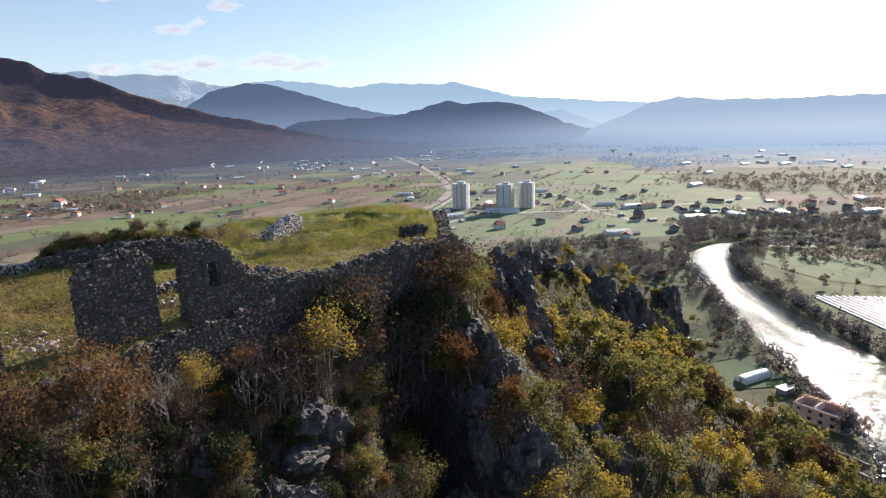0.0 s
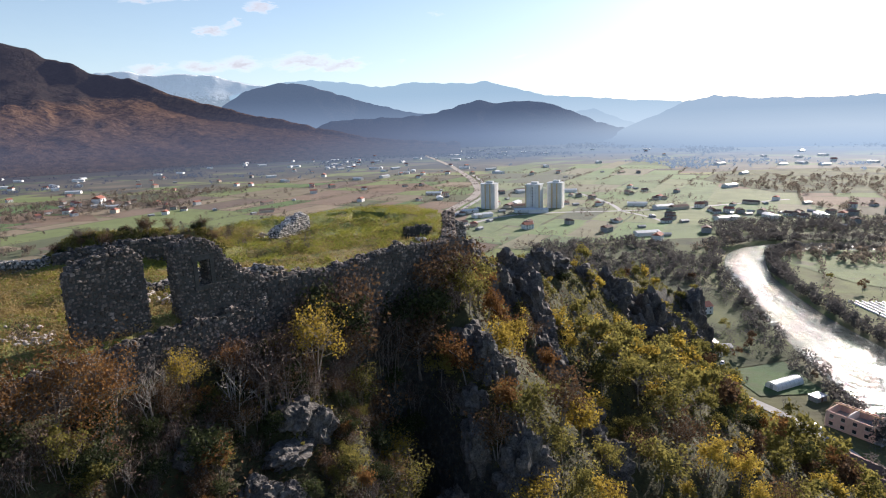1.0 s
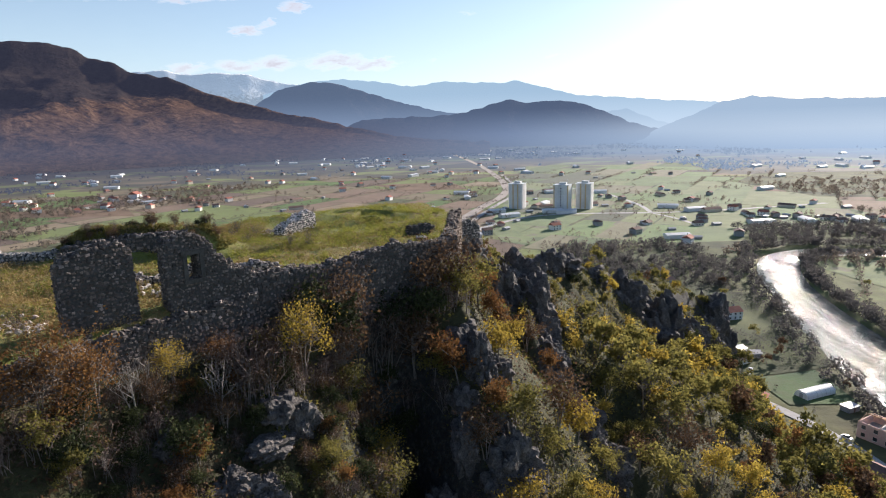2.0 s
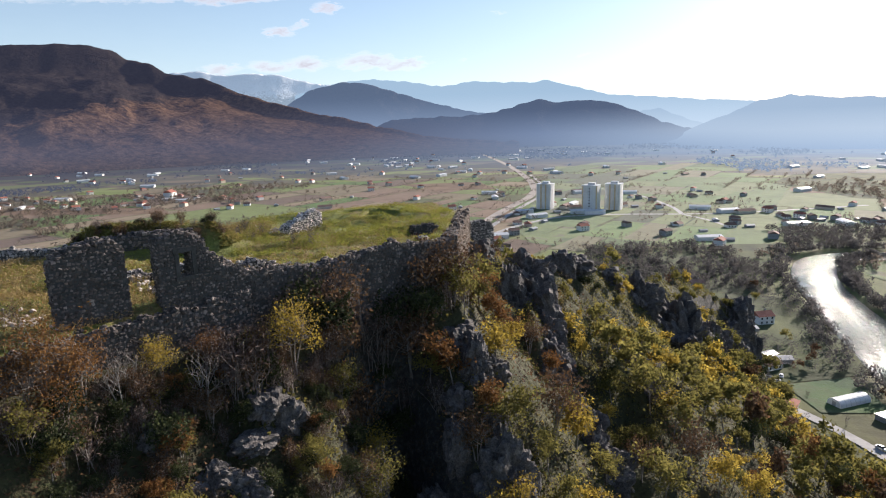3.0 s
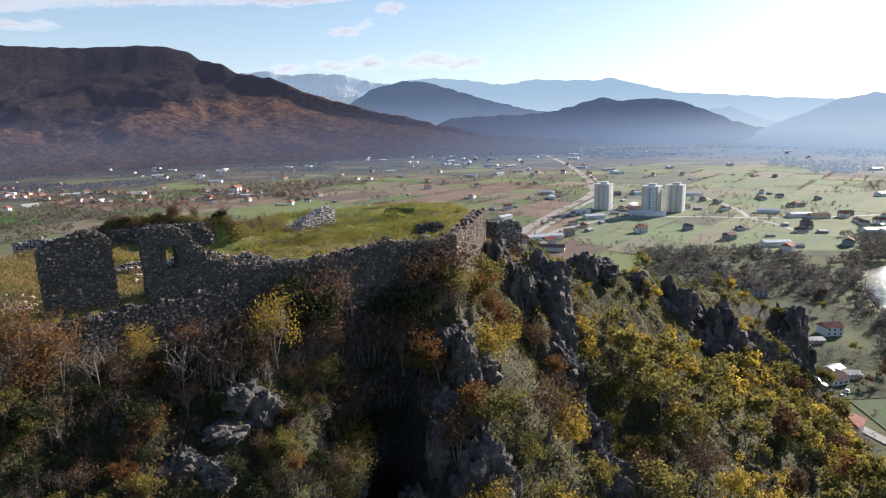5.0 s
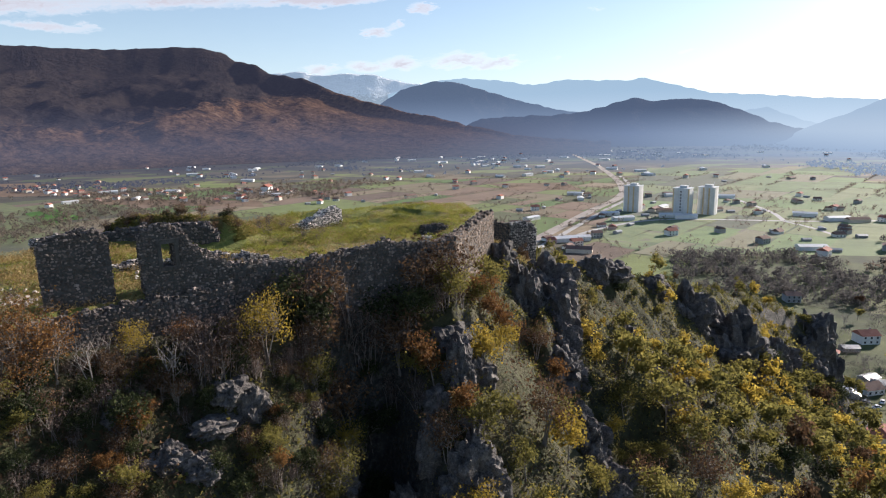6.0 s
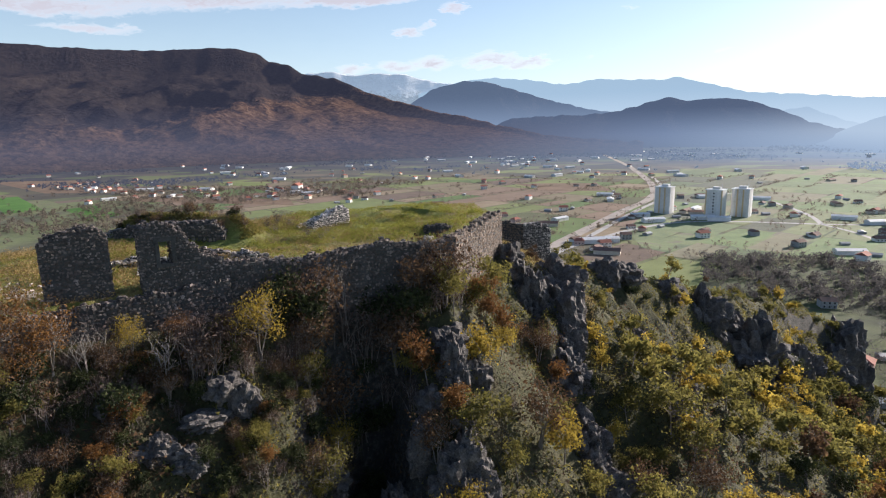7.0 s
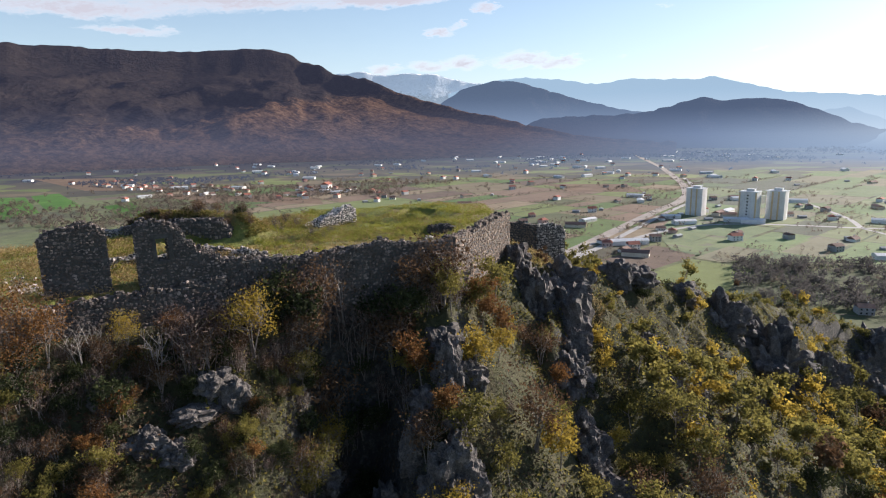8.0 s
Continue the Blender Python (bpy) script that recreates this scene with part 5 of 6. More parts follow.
ridge_gap = np.min([seg_dist(np.array([c[0] for c in spots]), np.array([c[1] for c in spots]), a, b)[0] for a, b in zip(RIDGE, RIDGE[1:])], axis=0)
count, far_plants = collections.Counter(), collections.defaultdict(list)
for (x, y, p, q, gap), crest in zip(spots, ridge_gap):
    r = (p * 7.13) % 1.0
    low = 0.75 if 2 < x < 15 and 49 < y < 72 else 1.0          # lower growth on the rocky saddle
    if q > 0.12:
        kind = "yellow" if r < 0.34 else "olive" if r < 0.72 else "brown" if r < 0.82 else "orange" if r < 0.88 else "brush"
    elif q < -0.2:
        kind = "brush" if r < 0.34 else "brown" if r < 0.48 else "orange" if r < 0.53 else "olive" if r < 0.84 else "green"
    else:
        kind = "olive" if r < 0.44 else "brush" if r < 0.6 else "brown" if r < 0.7 else "yellow" if r < 0.84 else "green" if r < 0.94 else "orange"
    if kind == "brush" and math.hypot(x, y) > 70:
        continue
    if x < -3 and y < 37 and kind in ("yellow", "olive"):      # grey thicket, not leafy trees, under the curtain wall
        kind = "brush" if r < 0.4 else "green"
    if y > 58 and kind in ("brown", "orange") and r > 0.5:
        kind = "green" if r < 0.75 else "olive"
    size, turn = low * gap * (0.5 if crest > 8 else 0.3) * (0.7 + 0.7 * ((p * 3.7) % 1)), p * 2000 % 360
    count[kind] += 1
    if count[kind] <= 230:
        grow(kind, x, y, size, turn, 0.15, int(p * 91))
    else:
        far_plants[kind].append((KINDS[kind + "_far"][int(p * 91) % 3], pose(x, y, on_ground(x, y) - 0.15, 0, 0, turn) @ Matrix.Scale(size, 4)))
for kind, plants in far_plants.items():    # those past the countable ones, joined
    verts, tris, slots, start = [], [], [], 0
    for src, m in plants:
        for slot, piece in enumerate(src.children):
            me = piece.data
            co = np.empty(len(me.vertices) * 3, np.float32)
            me.vertices.foreach_get("co", co)
            mm = np.array(m)
            loops = np.empty(len(me.loops), np.int32)
            me.loops.foreach_get("vertex_index", loops)
            f = loops.reshape(len(me.polygons), -1) + start
            f = f if f.shape[1] == 3 else np.concatenate([f[:, [0, 1, 2]], f[:, [0, 2, 3]]])
            verts.append(co.reshape(-1, 3) @ mm[:3, :3].T + mm[:3, 3])
            tris.append(f)
            slots.append(np.full(len(f), slot, np.int32))
            start += len(me.vertices)
    ob = new("slope_scrub", mesh_of("slope_scrub", np.concatenate(verts), np.concatenate(tris), False))
    for piece in plants[0][0].children:
        ob.data.materials.append(piece.data.materials[0])
    ob.data.polygons.foreach_set("material_index", np.concatenate(slots))
    tagged(ob, "small " + kind + " trees covering the far flank of the hill", "trees", kind="stuff")


# ---- undergrowth on the slope and grass in the castle yard ----


def cover(name, seed, count, area, leaf, size, tall, label, category, keep, narrow=1.0):
    """Low growth, far too many single leaves to count."""
    r = np.random.default_rng(seed)
    xy = r.uniform(area[:2], area[2:], (count, 2))
    xy = xy[keep(xy[:, 0], xy[:, 1], r)]
    z = ground_height(xy[:, 0], xy[:, 1]) + tall * r.random(len(xy)) ** 1.6
    v, f = leaf_cards(r, np.column_stack([xy, z]), size, narrow)
    ob = new(name, mesh_of(name, v, f, False))
    ob.data.materials.append(leaf)
    return tagged(ob, label, category, kind="stuff")


def gully_dist(x, y):
    return np.min([seg_dist(x, y, a, b)[0] for a, b in zip(GULLY, GULLY[1:])], axis=0)


def slope_keep(seed, level, size=6.0, clear=1.0):
    def keep(x, y, r):
        return (poly_dist(x, y, LOWER) > 0.6) & (fbm(x, y, size, 2, seed) > level) & (ground_height(x, y) > 8) & (gully_dist(x, y) > clear) & (r.random(len(x)) < np.clip(30 / np.hypot(x, y), 0.15, 1.0) ** 1.1)
    return keep


cover("undergrowth", 201, 180000, (-26, 10, 70, 160), OLIVE_LEAF, 0.15, 0.7, "low olive-green undergrowth on the slope", "undergrowth", slope_keep(51, -0.1, 6.0, 3.2))
cover("dry_undergrowth", 202, 170000, (-26, 10, 70, 160), DRY_LEAF, 0.17, 0.8, "dry brown undergrowth on the slope", "undergrowth", slope_keep(53, -0.05, 6.0, 2.0), 0.5)
cover("ivy", 203, 150000, (-26, 10, 70, 160), GREEN_LEAF, 0.14, 0.6, "dark green ivy and herbs on the slope", "undergrowth", slope_keep(57, 0.0))
cover("autumn_scrub", 204, 120000, (-26, 10, 70, 160), BROWN_LEAF, 0.15, 0.9, "rusty autumn scrub on the slope", "undergrowth", slope_keep(59, 0.15))


def thicket_keep(x, y, r):
    free = np.min([np.hypot(x - c[0], y - c[1] + 0.4) - 0.9 * max(c[2], c[3]) for c in CRAGS], axis=0)
    return (poly_dist(x, y, LOWER) > 0.5) & (free > 0.0) & (fbm(x, y, 2.5, 2, 69) > -0.25)


cover("bramble", 205, 75000, (-17, 14, 8, 42), DARK_BRUSH, 0.11, 0.7, "dark brown brambles and dead stalks on the slope", "undergrowth", thicket_keep, 0.4)


def crest_keep(x, y, r):
    d = np.min([seg_dist(x, y, a, b)[0] for a, b in zip(RIDGE, RIDGE[1:])], axis=0)
    return (poly_dist(x, y, LOWER) > 0.6) & (d < 16) & (fbm(x, y, 4.0, 2, 79) > -0.2)


cover("mossy_growth", 207, 130000, (-2, 42, 62, 165), OLIVE_LEAF, 0.2, 0.55, "low mossy green and tawny growth along the ridge", "undergrowth", crest_keep, 0.5)
cover("bramble", 206, 190000, (4, 12, 70, 150), DARK_BRUSH, 0.17, 0.7, "dark brown brambles and dead stalks on the slope", "undergrowth", slope_keep(73, 0.16, 5.0), 0.5)


def yard_keep(seed, level, size=5.0):
    def keep(x, y, r):
        return (poly_dist(x, y, LOWER) < -0.5) & (y < 80) & (fbm(x, y, size, 2, seed) > level)
    return keep


cover("grass", 211, 150000, (-45, 10, 2, 78), GRASS_BLADE, 0.095, 0.16, "rough green grass in the castle yard", "grass", yard_keep(61, -0.3), 0.4)
cover("dry_grass", 212, 110000, (-45, 10, 2, 78), DRY_GRASS, 0.12, 0.35, "tall dry tawny grass in the castle yard", "grass", yard_keep(63, 0.0), 0.3)


def tawny_keep(x, y, r):
    return (poly_dist(x, y, LOWER) < -0.5) & (fbm(x, y, 6, 2, 67) > -0.2) & (x + 0.35 * (y - 40) < -14 + 3 * fbm(x, y, 5, 2, 68))


cover("dry_grass", 216, 110000, (-40, 12, -8, 58), DRY_GRASS, 0.13, 0.5, "tall dry tawny grass in the western castle yard", "grass", tawny_keep, 0.3)


def tuft_keep(x, y, r):
    return (poly_dist(x, y, UPPER) < -0.6) & (y < 80) & (fbm(x, y, 1.7, 2, 87) > 0.16) & (fbm(x, y, 11, 2, 89) > -0.25)


cover("tall_grass", 214, 150000, (-32, 26, 1, 70), GRASS_BLADE, 0.13, 0.42, "tussocks of tall green grass in the castle yard", "grass", tuft_keep, 0.3)


def mound_keep(x, y, r):
    return (seg_dist(x, y, (-29.5, 43.4), (-20.5, 47.0))[0] < 2.4) & (fbm(x, y, 2.2, 2, 93) > -0.35)


cover("moss", 215, 30000, (-33, 39, -17, 51), OLIVE_LEAF, 0.14, 0.35, "mossy green growth over the rear wall", "undergrowth", mound_keep, 0.6)


def saddle_keep(x, y, r):
    return (poly_dist(x, y, LOWER) > 0.6) & (ground_height(x, y) > 93) & (fbm(x, y, 4, 2, 65) > -0.2)


cover("dry_grass", 213, 60000, (-14, 62, 11, 112), DRY_GRASS, 0.2, 0.55, "tawny dry grass on the saddle behind the castle", "grass", saddle_keep, 0.35)

# ---- the valley: silos, houses, trees ----


def silo(x, y, turn, label, windows=False):
    """A concrete grain silo block with rounded bays, ochre strips, roof slab and head house."""
    root = new("grain_silo")
    bm = bmesh.new()
    w, d, h = 10.3, 8.0, 35.0
    outline = []
    for k in range(3):
        for t in np.linspace(-0.9, 0.9, 5):
            outline.append((-w + w * (2 * k + 1) / 3 + w / 3 * t, -d - 0.9 * (1 - t * t)))
    outline += [(w, -d), (w + 0.5, 0), (w, d), (-w, d), (-w - 0.5, 0), (-w, -d)]
    lo, hi = [bm.verts.new((a, b, 0)) for a, b in outline], [bm.verts.new((a, b, h)) for a, b in outline]
    n = len(outline)
    for i in range(n):
        bm.faces.new((lo[i], lo[(i + 1) % n], hi[(i + 1) % n], hi[i]))
    bm.faces.new(hi)
    part("wall", bm, CONCRETE, root)
    for sx in (-1, 1):
        part("ochre_strip", boxed(sx * 3.4 - 0.9, -d - 1.0, 0.2, sx * 3.4 + 0.9, -d - 0.1, h - 0.4) if not windows else boxed(sx * 9.3 - 0.9, -d - 1.0, 0.2, sx * 9.3 + 0.9, -d + 0.4, h - 0.4),
             OCHRE, root, "ochre painted strip")
    part("side_strip", boxed(-w - 0.8, -d + 2, 0.2, -w + 0.1, -d + 7, h - 0.4), OCHRE, root, "ochre painted side strip")
    part("roof", boxed(-w - 0.6, -d - 1.2, h, w + 0.6, d + 0.4, h + 0.7), WHITE_ROOF, root)
    part("head_house", boxed(-4, -2, h + 0.7, 5, 5, h + 3.4), CONCRETE, root)
    part("mast", boxed(5.6, 3, h + 0.7, 5.9, 3.3, h + 7), GREY_ROOF, root)
    if windows:
        for k in range(8):
            part("window", boxed(-0.9, -d - 1.15, 3 + 3.9 * k, 0.9, -d - 0.6, 4.6 + 3.9 * k), DARKPANE, root)
    root.matrix_basis = pose(x, y, on_ground(x, y), 0, 0, turn)
    return tagged(root, label, "silo", "grain silos")


silo(2, 842, -20, "tall pale concrete grain silo with ochre strips")
silo(63, 816, -20, "tall pale concrete grain silo with small windows", True)
silo(94, 832, -20, "tall pale concrete grain silo with ochre strips")


def house_model(name, label, w, d, eaves, rise, wall, roof, category="house", hip=False, panes=True, far=False):
    root = new(name)
    part("wall", boxed(-w / 2, -d / 2, -0.5, w / 2, d / 2, eaves), wall, root)
    bm = bmesh.new()
    o = 0.5
    a = [bm.verts.new(p) for p in ((-w / 2 - o, -d / 2 - o, eaves - 0.1), (w / 2 + o, -d / 2 - o, eaves - 0.1), (w / 2 + o, d / 2 + o, eaves - 0.1), (-w / 2 - o, d / 2 + o, eaves - 0.1))]
    cut = w * 0.25 if hip else -o
    r = [bm.verts.new((-w / 2 + cut, 0, eaves + rise)), bm.verts.new((w / 2 - cut, 0, eaves + rise))]
    for f in ((a[0], a[1], r[1], r[0]), (a[2], a[3], r[0], r[1]), (a[1], a[2], r[1]), (a[3], a[0], r[0]), (a[3], a[2], a[1], a[0])):
        bm.faces.new(f)
    part("roof", bm, roof, root)
    if panes and not far:
        storeys = 2 if eaves > 4.5 else 1
        for s in range(storeys):
            for k in range(3):
                x = -w / 2 + w * (k + 0.5) / 3
                for sy in (-1, 1):
                    part("window", boxed(x - 0.55, sy * d / 2 - 0.06, 1.0 + 2.7 * s, x + 0.55, sy * d / 2 + 0.06, 2.3 + 2.7 * s), DARKPANE, root)
    if panes:
        part("chimney", boxed(w * 0.2, 0.8, eaves + rise * 0.3, w * 0.2 + 0.7, 1.5, eaves + rise + 0.9), GREYWALL, root)
    return tagged(root, label, category, "houses in the valley")


HOUSES = [
    house_model("house", "two-storey white house with red tiled roof", 11, 9, 5.6, 2.6, PLASTER, RED_TILE),
    house_model("house", "white house with brown tiled roof", 10, 8.5, 3.2, 2.5, PLASTER, BROWN_TILE),
    house_model("house", "cream two-storey house with hipped red roof", 11, 10, 5.6, 2.4, CREAM, RED_TILE, hip=True),
    house_model("house", "grey unplastered house with brown roof", 10, 9, 5.6, 2.2, GREYWALL, BROWN_TILE),
    house_model("house", "pink house with red tiled roof", 10, 9, 4.2, 2.4, PINK, RED_TILE, hip=True),
    house_model("shed", "low grey shed with sheet roof", 9, 6, 2.6, 1.2, GREYWALL, GREY_ROOF, "shed", panes=False),
    house_model("shed", "long low pale shed with sheet roof", 26, 11, 4.5, 1.6, PLASTER, WHITE_ROOF, "shed", panes=False),
    house_model("shed", "long grey barn with brown roof", 24, 10, 4.0, 2.4, CREAM, BROWN_TILE, "shed", panes=False),
]
NEAR = len(HOUSES)
HOUSES += [
    house_model("house", "two-storey white house with red tiled roof", 11, 9, 5.6, 2.6, PLASTER, RED_TILE, far=True),
    house_model("house", "white house with brown tiled roof", 10, 8.5, 3.2, 2.5, PLASTER, BROWN_TILE, far=True),
    house_model("house", "cream two-storey house with hipped red roof", 11, 10, 5.6, 2.4, CREAM, RED_TILE, hip=True, far=True),
    house_model("house", "grey unplastered house with brown roof", 10, 9, 5.6, 2.2, GREYWALL, BROWN_TILE, far=True),
    house_model("house", "pink house with red tiled roof", 10, 9, 4.2, 2.4, PINK, RED_TILE, hip=True, far=True),
]
placed = set()


def build(k, x, y, turn, size=1.0):
    src, m = HOUSES[k], pose(x, y, on_ground(x, y), 0, 0, turn)
    if k in placed:
        ob = copy_thing(src, m)
    else:
        placed.add(k)
        ob = src
        ob.matrix_basis = m
    ob.scale = (size, size, size)
    return ob


for k, x, y, turn in [(0, 45, 668, 30), (5, 150, 705, 10), (3, 128, 640, 40), (1, 205, 690, 15), (5, 225, 690, 15), (0, 168, 590, 60), (5, 182, 610, 0), (6, 205, 830, -12), (6, 232, 800, 20), (7, 250, 792, 20),
                      (6, -60, 610, 25), (6, -48, 618, 25), (0, -46, 590, 30), (4, -72, 600, 10), (1, -78, 612, 50), (3, -30, 640, 20), (5, -10, 668, 60), (7, -40, 560, 0), (1, -52, 575, 70), (6, -8, 760, 30), (7, -125, 700, 8),
                      (6, 48, 795, 8), (6, 66, 790, 8), (7, 30, 850, 70), (6, 40, 870, 70), (7, 44, 835, 20), (3, 58, 850, 0), (5, 18, 800, 20), (1, 110, 860, 30), (5, 124, 850, 20), (6, 135, 1010, 0), (6, 60, 1020, 20),
                      (6, -95, 1020, -5), (1, -75, 1015, 30), (5, -70, 980, 10), (0, -130, 830, 20), (5, -150, 820, 0), (3, -190, 700, 30), (4, -170, 720, 60), (0, -330, 1090, 30), (1, -480, 890, 20)]:
    build(k, x, y, turn)
# farms, sheds and houses along the railway, round the silos, among the western fields and in the suburb
more = [(-26, 800), (-16, 833), (-35, 784), (22, 1007), (29, 929), (13, 873), (55, 1037), (2, 722), (-17, 694), (-30, 708), (-119, 744), (-121, 851), (-167, 1169), (-134, 1177), (-87, 1073),
        (-375, 1229), (-368, 951), (-333, 985), (-197, 764), (-113, 949), (-80, 958), (157, 842), (132, 958), (142, 942), (162, 1275), (244, 1046), (225, 967),
        (-742, 967), (-691, 921), (-703, 1011), (-634, 945), (-622, 957), (-639, 997), (-505, 904), (-504, 839), (-488, 851), (-331, 853), (-344, 834), (-367, 1206)]
for j, (x, y) in enumerate(more):
    build((6, 5, 1, 3, 5, 0, 7, 5, 4, 1)[j % 10] if j != 29 else 0, x, y, 25 + 37 * (j % 3), 0.9 if j != 29 else 1.8)
more = [(283, 751), (296, 742), (310, 748), (324, 751), (334, 725), (401, 856), (371, 820), (355, 826), (290, 818), (326, 812), (201, 732), (216, 709), (170, 661), (152, 698), (154, 841), (250, 1029),
        (252, 892), (299, 966), (375, 738), (392, 745), (404, 725), (417, 709), (487, 783), (456, 774), (257, 1375), (292, 1344), (326, 1329), (46, 693), (355, 739), (362, 718)]
for j, (x, y) in enumerate(more):
    build((1, 5, 3, 5, 1, 0, 5, 7, 3)[j % 9], x, y, 10 + 41 * (j % 4), 0.85)
for j, (x, y) in enumerate([(-1416, 950), (-1266, 928), (-1103, 891), (-1512, 1206), (-1306, 1149), (-1041, 979), (-874, 851), (-805, 868), (-827, 913), (-928, 1071), (-924, 934), (-938, 824), (-1016, 867), (-955, 782), (-943, 732), (-1033, 931), (-920, 849), (-947, 988), (-1327, 1045), (-1222, 1022), (-1639, 981), (-1700, 1193), (-727, 1038), (-742, 999), (-763, 1106), (-858, 1142)]):      # the village among the western fields
    build((0, 2, 0, 1, 4, 0, 6)[j % 7], x, y, 20 + 47 * (j % 4), 0.95)
for j, (x, y) in enumerate([(257, 997), (252, 893), (200, 732), (220, 728), (164, 615), (152, 701), (283, 768), (299, 755), (313, 733), (331, 738), (328, 707), (356, 724), (363, 705), (406, 705), (292, 710), (473, 728), (486, 707), (48, 700), (269, 710), (279, 801), (162, 862), (158, 916)]):      # houses and sheds east of the silos
    build((1, 0, 5, 3, 6, 1)[j % 6], x, y, 12 + 39 * (j % 4), 0.95)
# the village at the mountain's foot, scattered farms, and the suburb beyond the river
rnd = np.random.default_rng(5)
for cx0, cy0, sx, sy, count in [(-900, 960, 200, 60, 14), (-1180, 960, 110, 60, 16), (-640, 930, 80, 50, 12), (-560, 1300, 300, 160, 26), (-330, 1900, 220, 160, 26), (-60, 1500, 120, 120, 14), (360, 690, 90, 40, 8),
                                (520, 740, 90, 60, 10), (700, 1500, 260, 200, 20), (-1000, 1500, 350, 250, 22), (-150, 2300, 300, 150, 18), (-900, 2100, 400, 200, 18)]:
    for j in range(count):
        x, y = rnd.normal(cx0, sx), rnd.normal(cy0, sy)
        build(int(rnd.choice([8, 6, 6, 6] if cy0 > 1400 else [8, 8, 9, 10, 10, 11, 12, 5, 6] if cx0 < 0 else [9, 11, 5, 6, 9, 11, 8])), x, y, rnd.uniform(0, 180), rnd.uniform(0.85, 1.15))


def clumps(name, centres, heights, per, leaf, label, card, seed, category="trees", squat=1.0, narrow=0.35):
    """Far trees and hedges, as masses of twigs round many stems."""
    r = np.random.default_rng(seed)
    c = np.repeat(np.asarray(centres, float), per, axis=0)
    h = np.repeat(np.asarray(heights, float), per)
    q = r.normal(0, 1, (len(c), 3))
    q /= np.linalg.norm(q, axis=1)[:, None]
    q *= (r.random(len(c)) ** 0.45)[:, None]
    c = c + q * np.stack([h * 0.36 * squat, h * 0.36 * squat, h * 0.46], -1) + np.stack([h * 0, h * 0, h * 0.52], -1)
    v, f = leaf_cards(r, c, card, narrow)
    v = v.reshape(-1, 3, 3)
    mid = v.mean(1, keepdims=True)
    v = mid + (v - mid) * (h / 7.0)[:, None, None]
    ob = new(name, mesh_of(name, v.reshape(-1, 3), f, False))
    ob.data.materials.append(leaf)
    return tagged(ob, label, category, kind="stuff")


BARE_WOOD = leafy("bare_winter_wood", (0.09, 0.075, 0.064), (0.145, 0.122, 0.103), (0.21, 0.175, 0.14), 0.5)


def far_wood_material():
    """Trees of the far plain, with the valley's haze painted over them as emission."""
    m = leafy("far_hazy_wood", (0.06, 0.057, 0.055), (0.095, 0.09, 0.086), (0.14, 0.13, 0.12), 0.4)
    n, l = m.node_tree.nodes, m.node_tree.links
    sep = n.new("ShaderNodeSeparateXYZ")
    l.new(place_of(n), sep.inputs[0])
    haze_glow = n.new("ShaderNodeEmission")
    l.new(valley_haze_glow(n, l, sep.outputs[0]), haze_glow.inputs["Color"])
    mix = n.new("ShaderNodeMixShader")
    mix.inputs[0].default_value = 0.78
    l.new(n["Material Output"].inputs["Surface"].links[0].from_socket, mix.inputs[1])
    l.new(haze_glow.outputs[0], mix.inputs[2])
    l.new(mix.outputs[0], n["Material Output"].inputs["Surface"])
    return m


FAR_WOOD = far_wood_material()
RIVER_WOOD = leafy("grey_riverside_wood", (0.07, 0.066, 0.066), (0.105, 0.099, 0.098), (0.155, 0.142, 0.133), 0.4)
rnd = np.random.default_rng(17)
pts, hs = [], []
for a, b in zip(RIVER, RIVER[1:]):
    L = math.dist(a, b)
    nx, ny = -(b[1] - a[1]) / L, (b[0] - a[0]) / L
    for k in range(int(L / 0.75)):
        t = rnd.random()
        off = rnd.choice([-1, 1, 1])
        wide = float(river_half((a[1] + b[1]) / 2))
        off *= wide + 1.5 + abs(rnd.normal(0, 6))
        x, y = a[0] + (b[0] - a[0]) * t + nx * off, a[1] + (b[1] - a[1]) * t + ny * off
        if y > 150 and (off > 0 or y > 300 or rnd.random() < 0.7):
            pts.append((x, y, 0))
            hs.append(rnd.uniform(5, 10))
wood = rnd.uniform((-30, 400), (640, 700), (7000, 2))          # the wood between the castle hill and the river bend
wx, wy = wood.T
belt = np.where(wx > 235, (wy > 562) & (wy < 690 - 0.1 * np.abs(wx - 400)), (wy > 430) & (wy < 560 + 0.2 * wx) & (wx > 40))
belt &= (river_dist(wx, wy) > 19) & (fbm(wx, wy, 60, 2, 77) > -0.15)
pts += [(x, y, 0) for x, y in wood[belt]]
hs += list(rnd.uniform(4, 9.5, int(belt.sum())))
clumps("riverside_wood", pts, hs, 48, RIVER_WOOD, "leafless grey-brown riverside wood", 0.85, 3, narrow=0.6)
pts, hs = [], []
for a, b in HEDGE_LINES:                   # hedgerows between the fields
    L = math.dist(a, b)
    if L > 900 or rnd.random() < 0.12:
        continue
    gap0, full = rnd.uniform(0, 0.5), rnd.uniform(0.4, 1.0)
    for t in np.arange(gap0, min(1, gap0 + full), 3.9 / L):
        pts.append((*out_of_strips(a[0] + (b[0] - a[0]) * t + rnd.normal(0, 1.2), a[1] + (b[1] - a[1]) * t + rnd.normal(0, 1.2)), 0))
pts = np.array(pts)
far = np.hypot(pts[:, 0], pts[:, 1])
pts = pts[(far < 1500) & (far > 380) & (river_dist(pts[:, 0], pts[:, 1]) > 24) & ~((pts[:, 0] > -10) & (pts[:, 0] < 420) & (pts[:, 1] > 540) & (pts[:, 1] < 1100))]
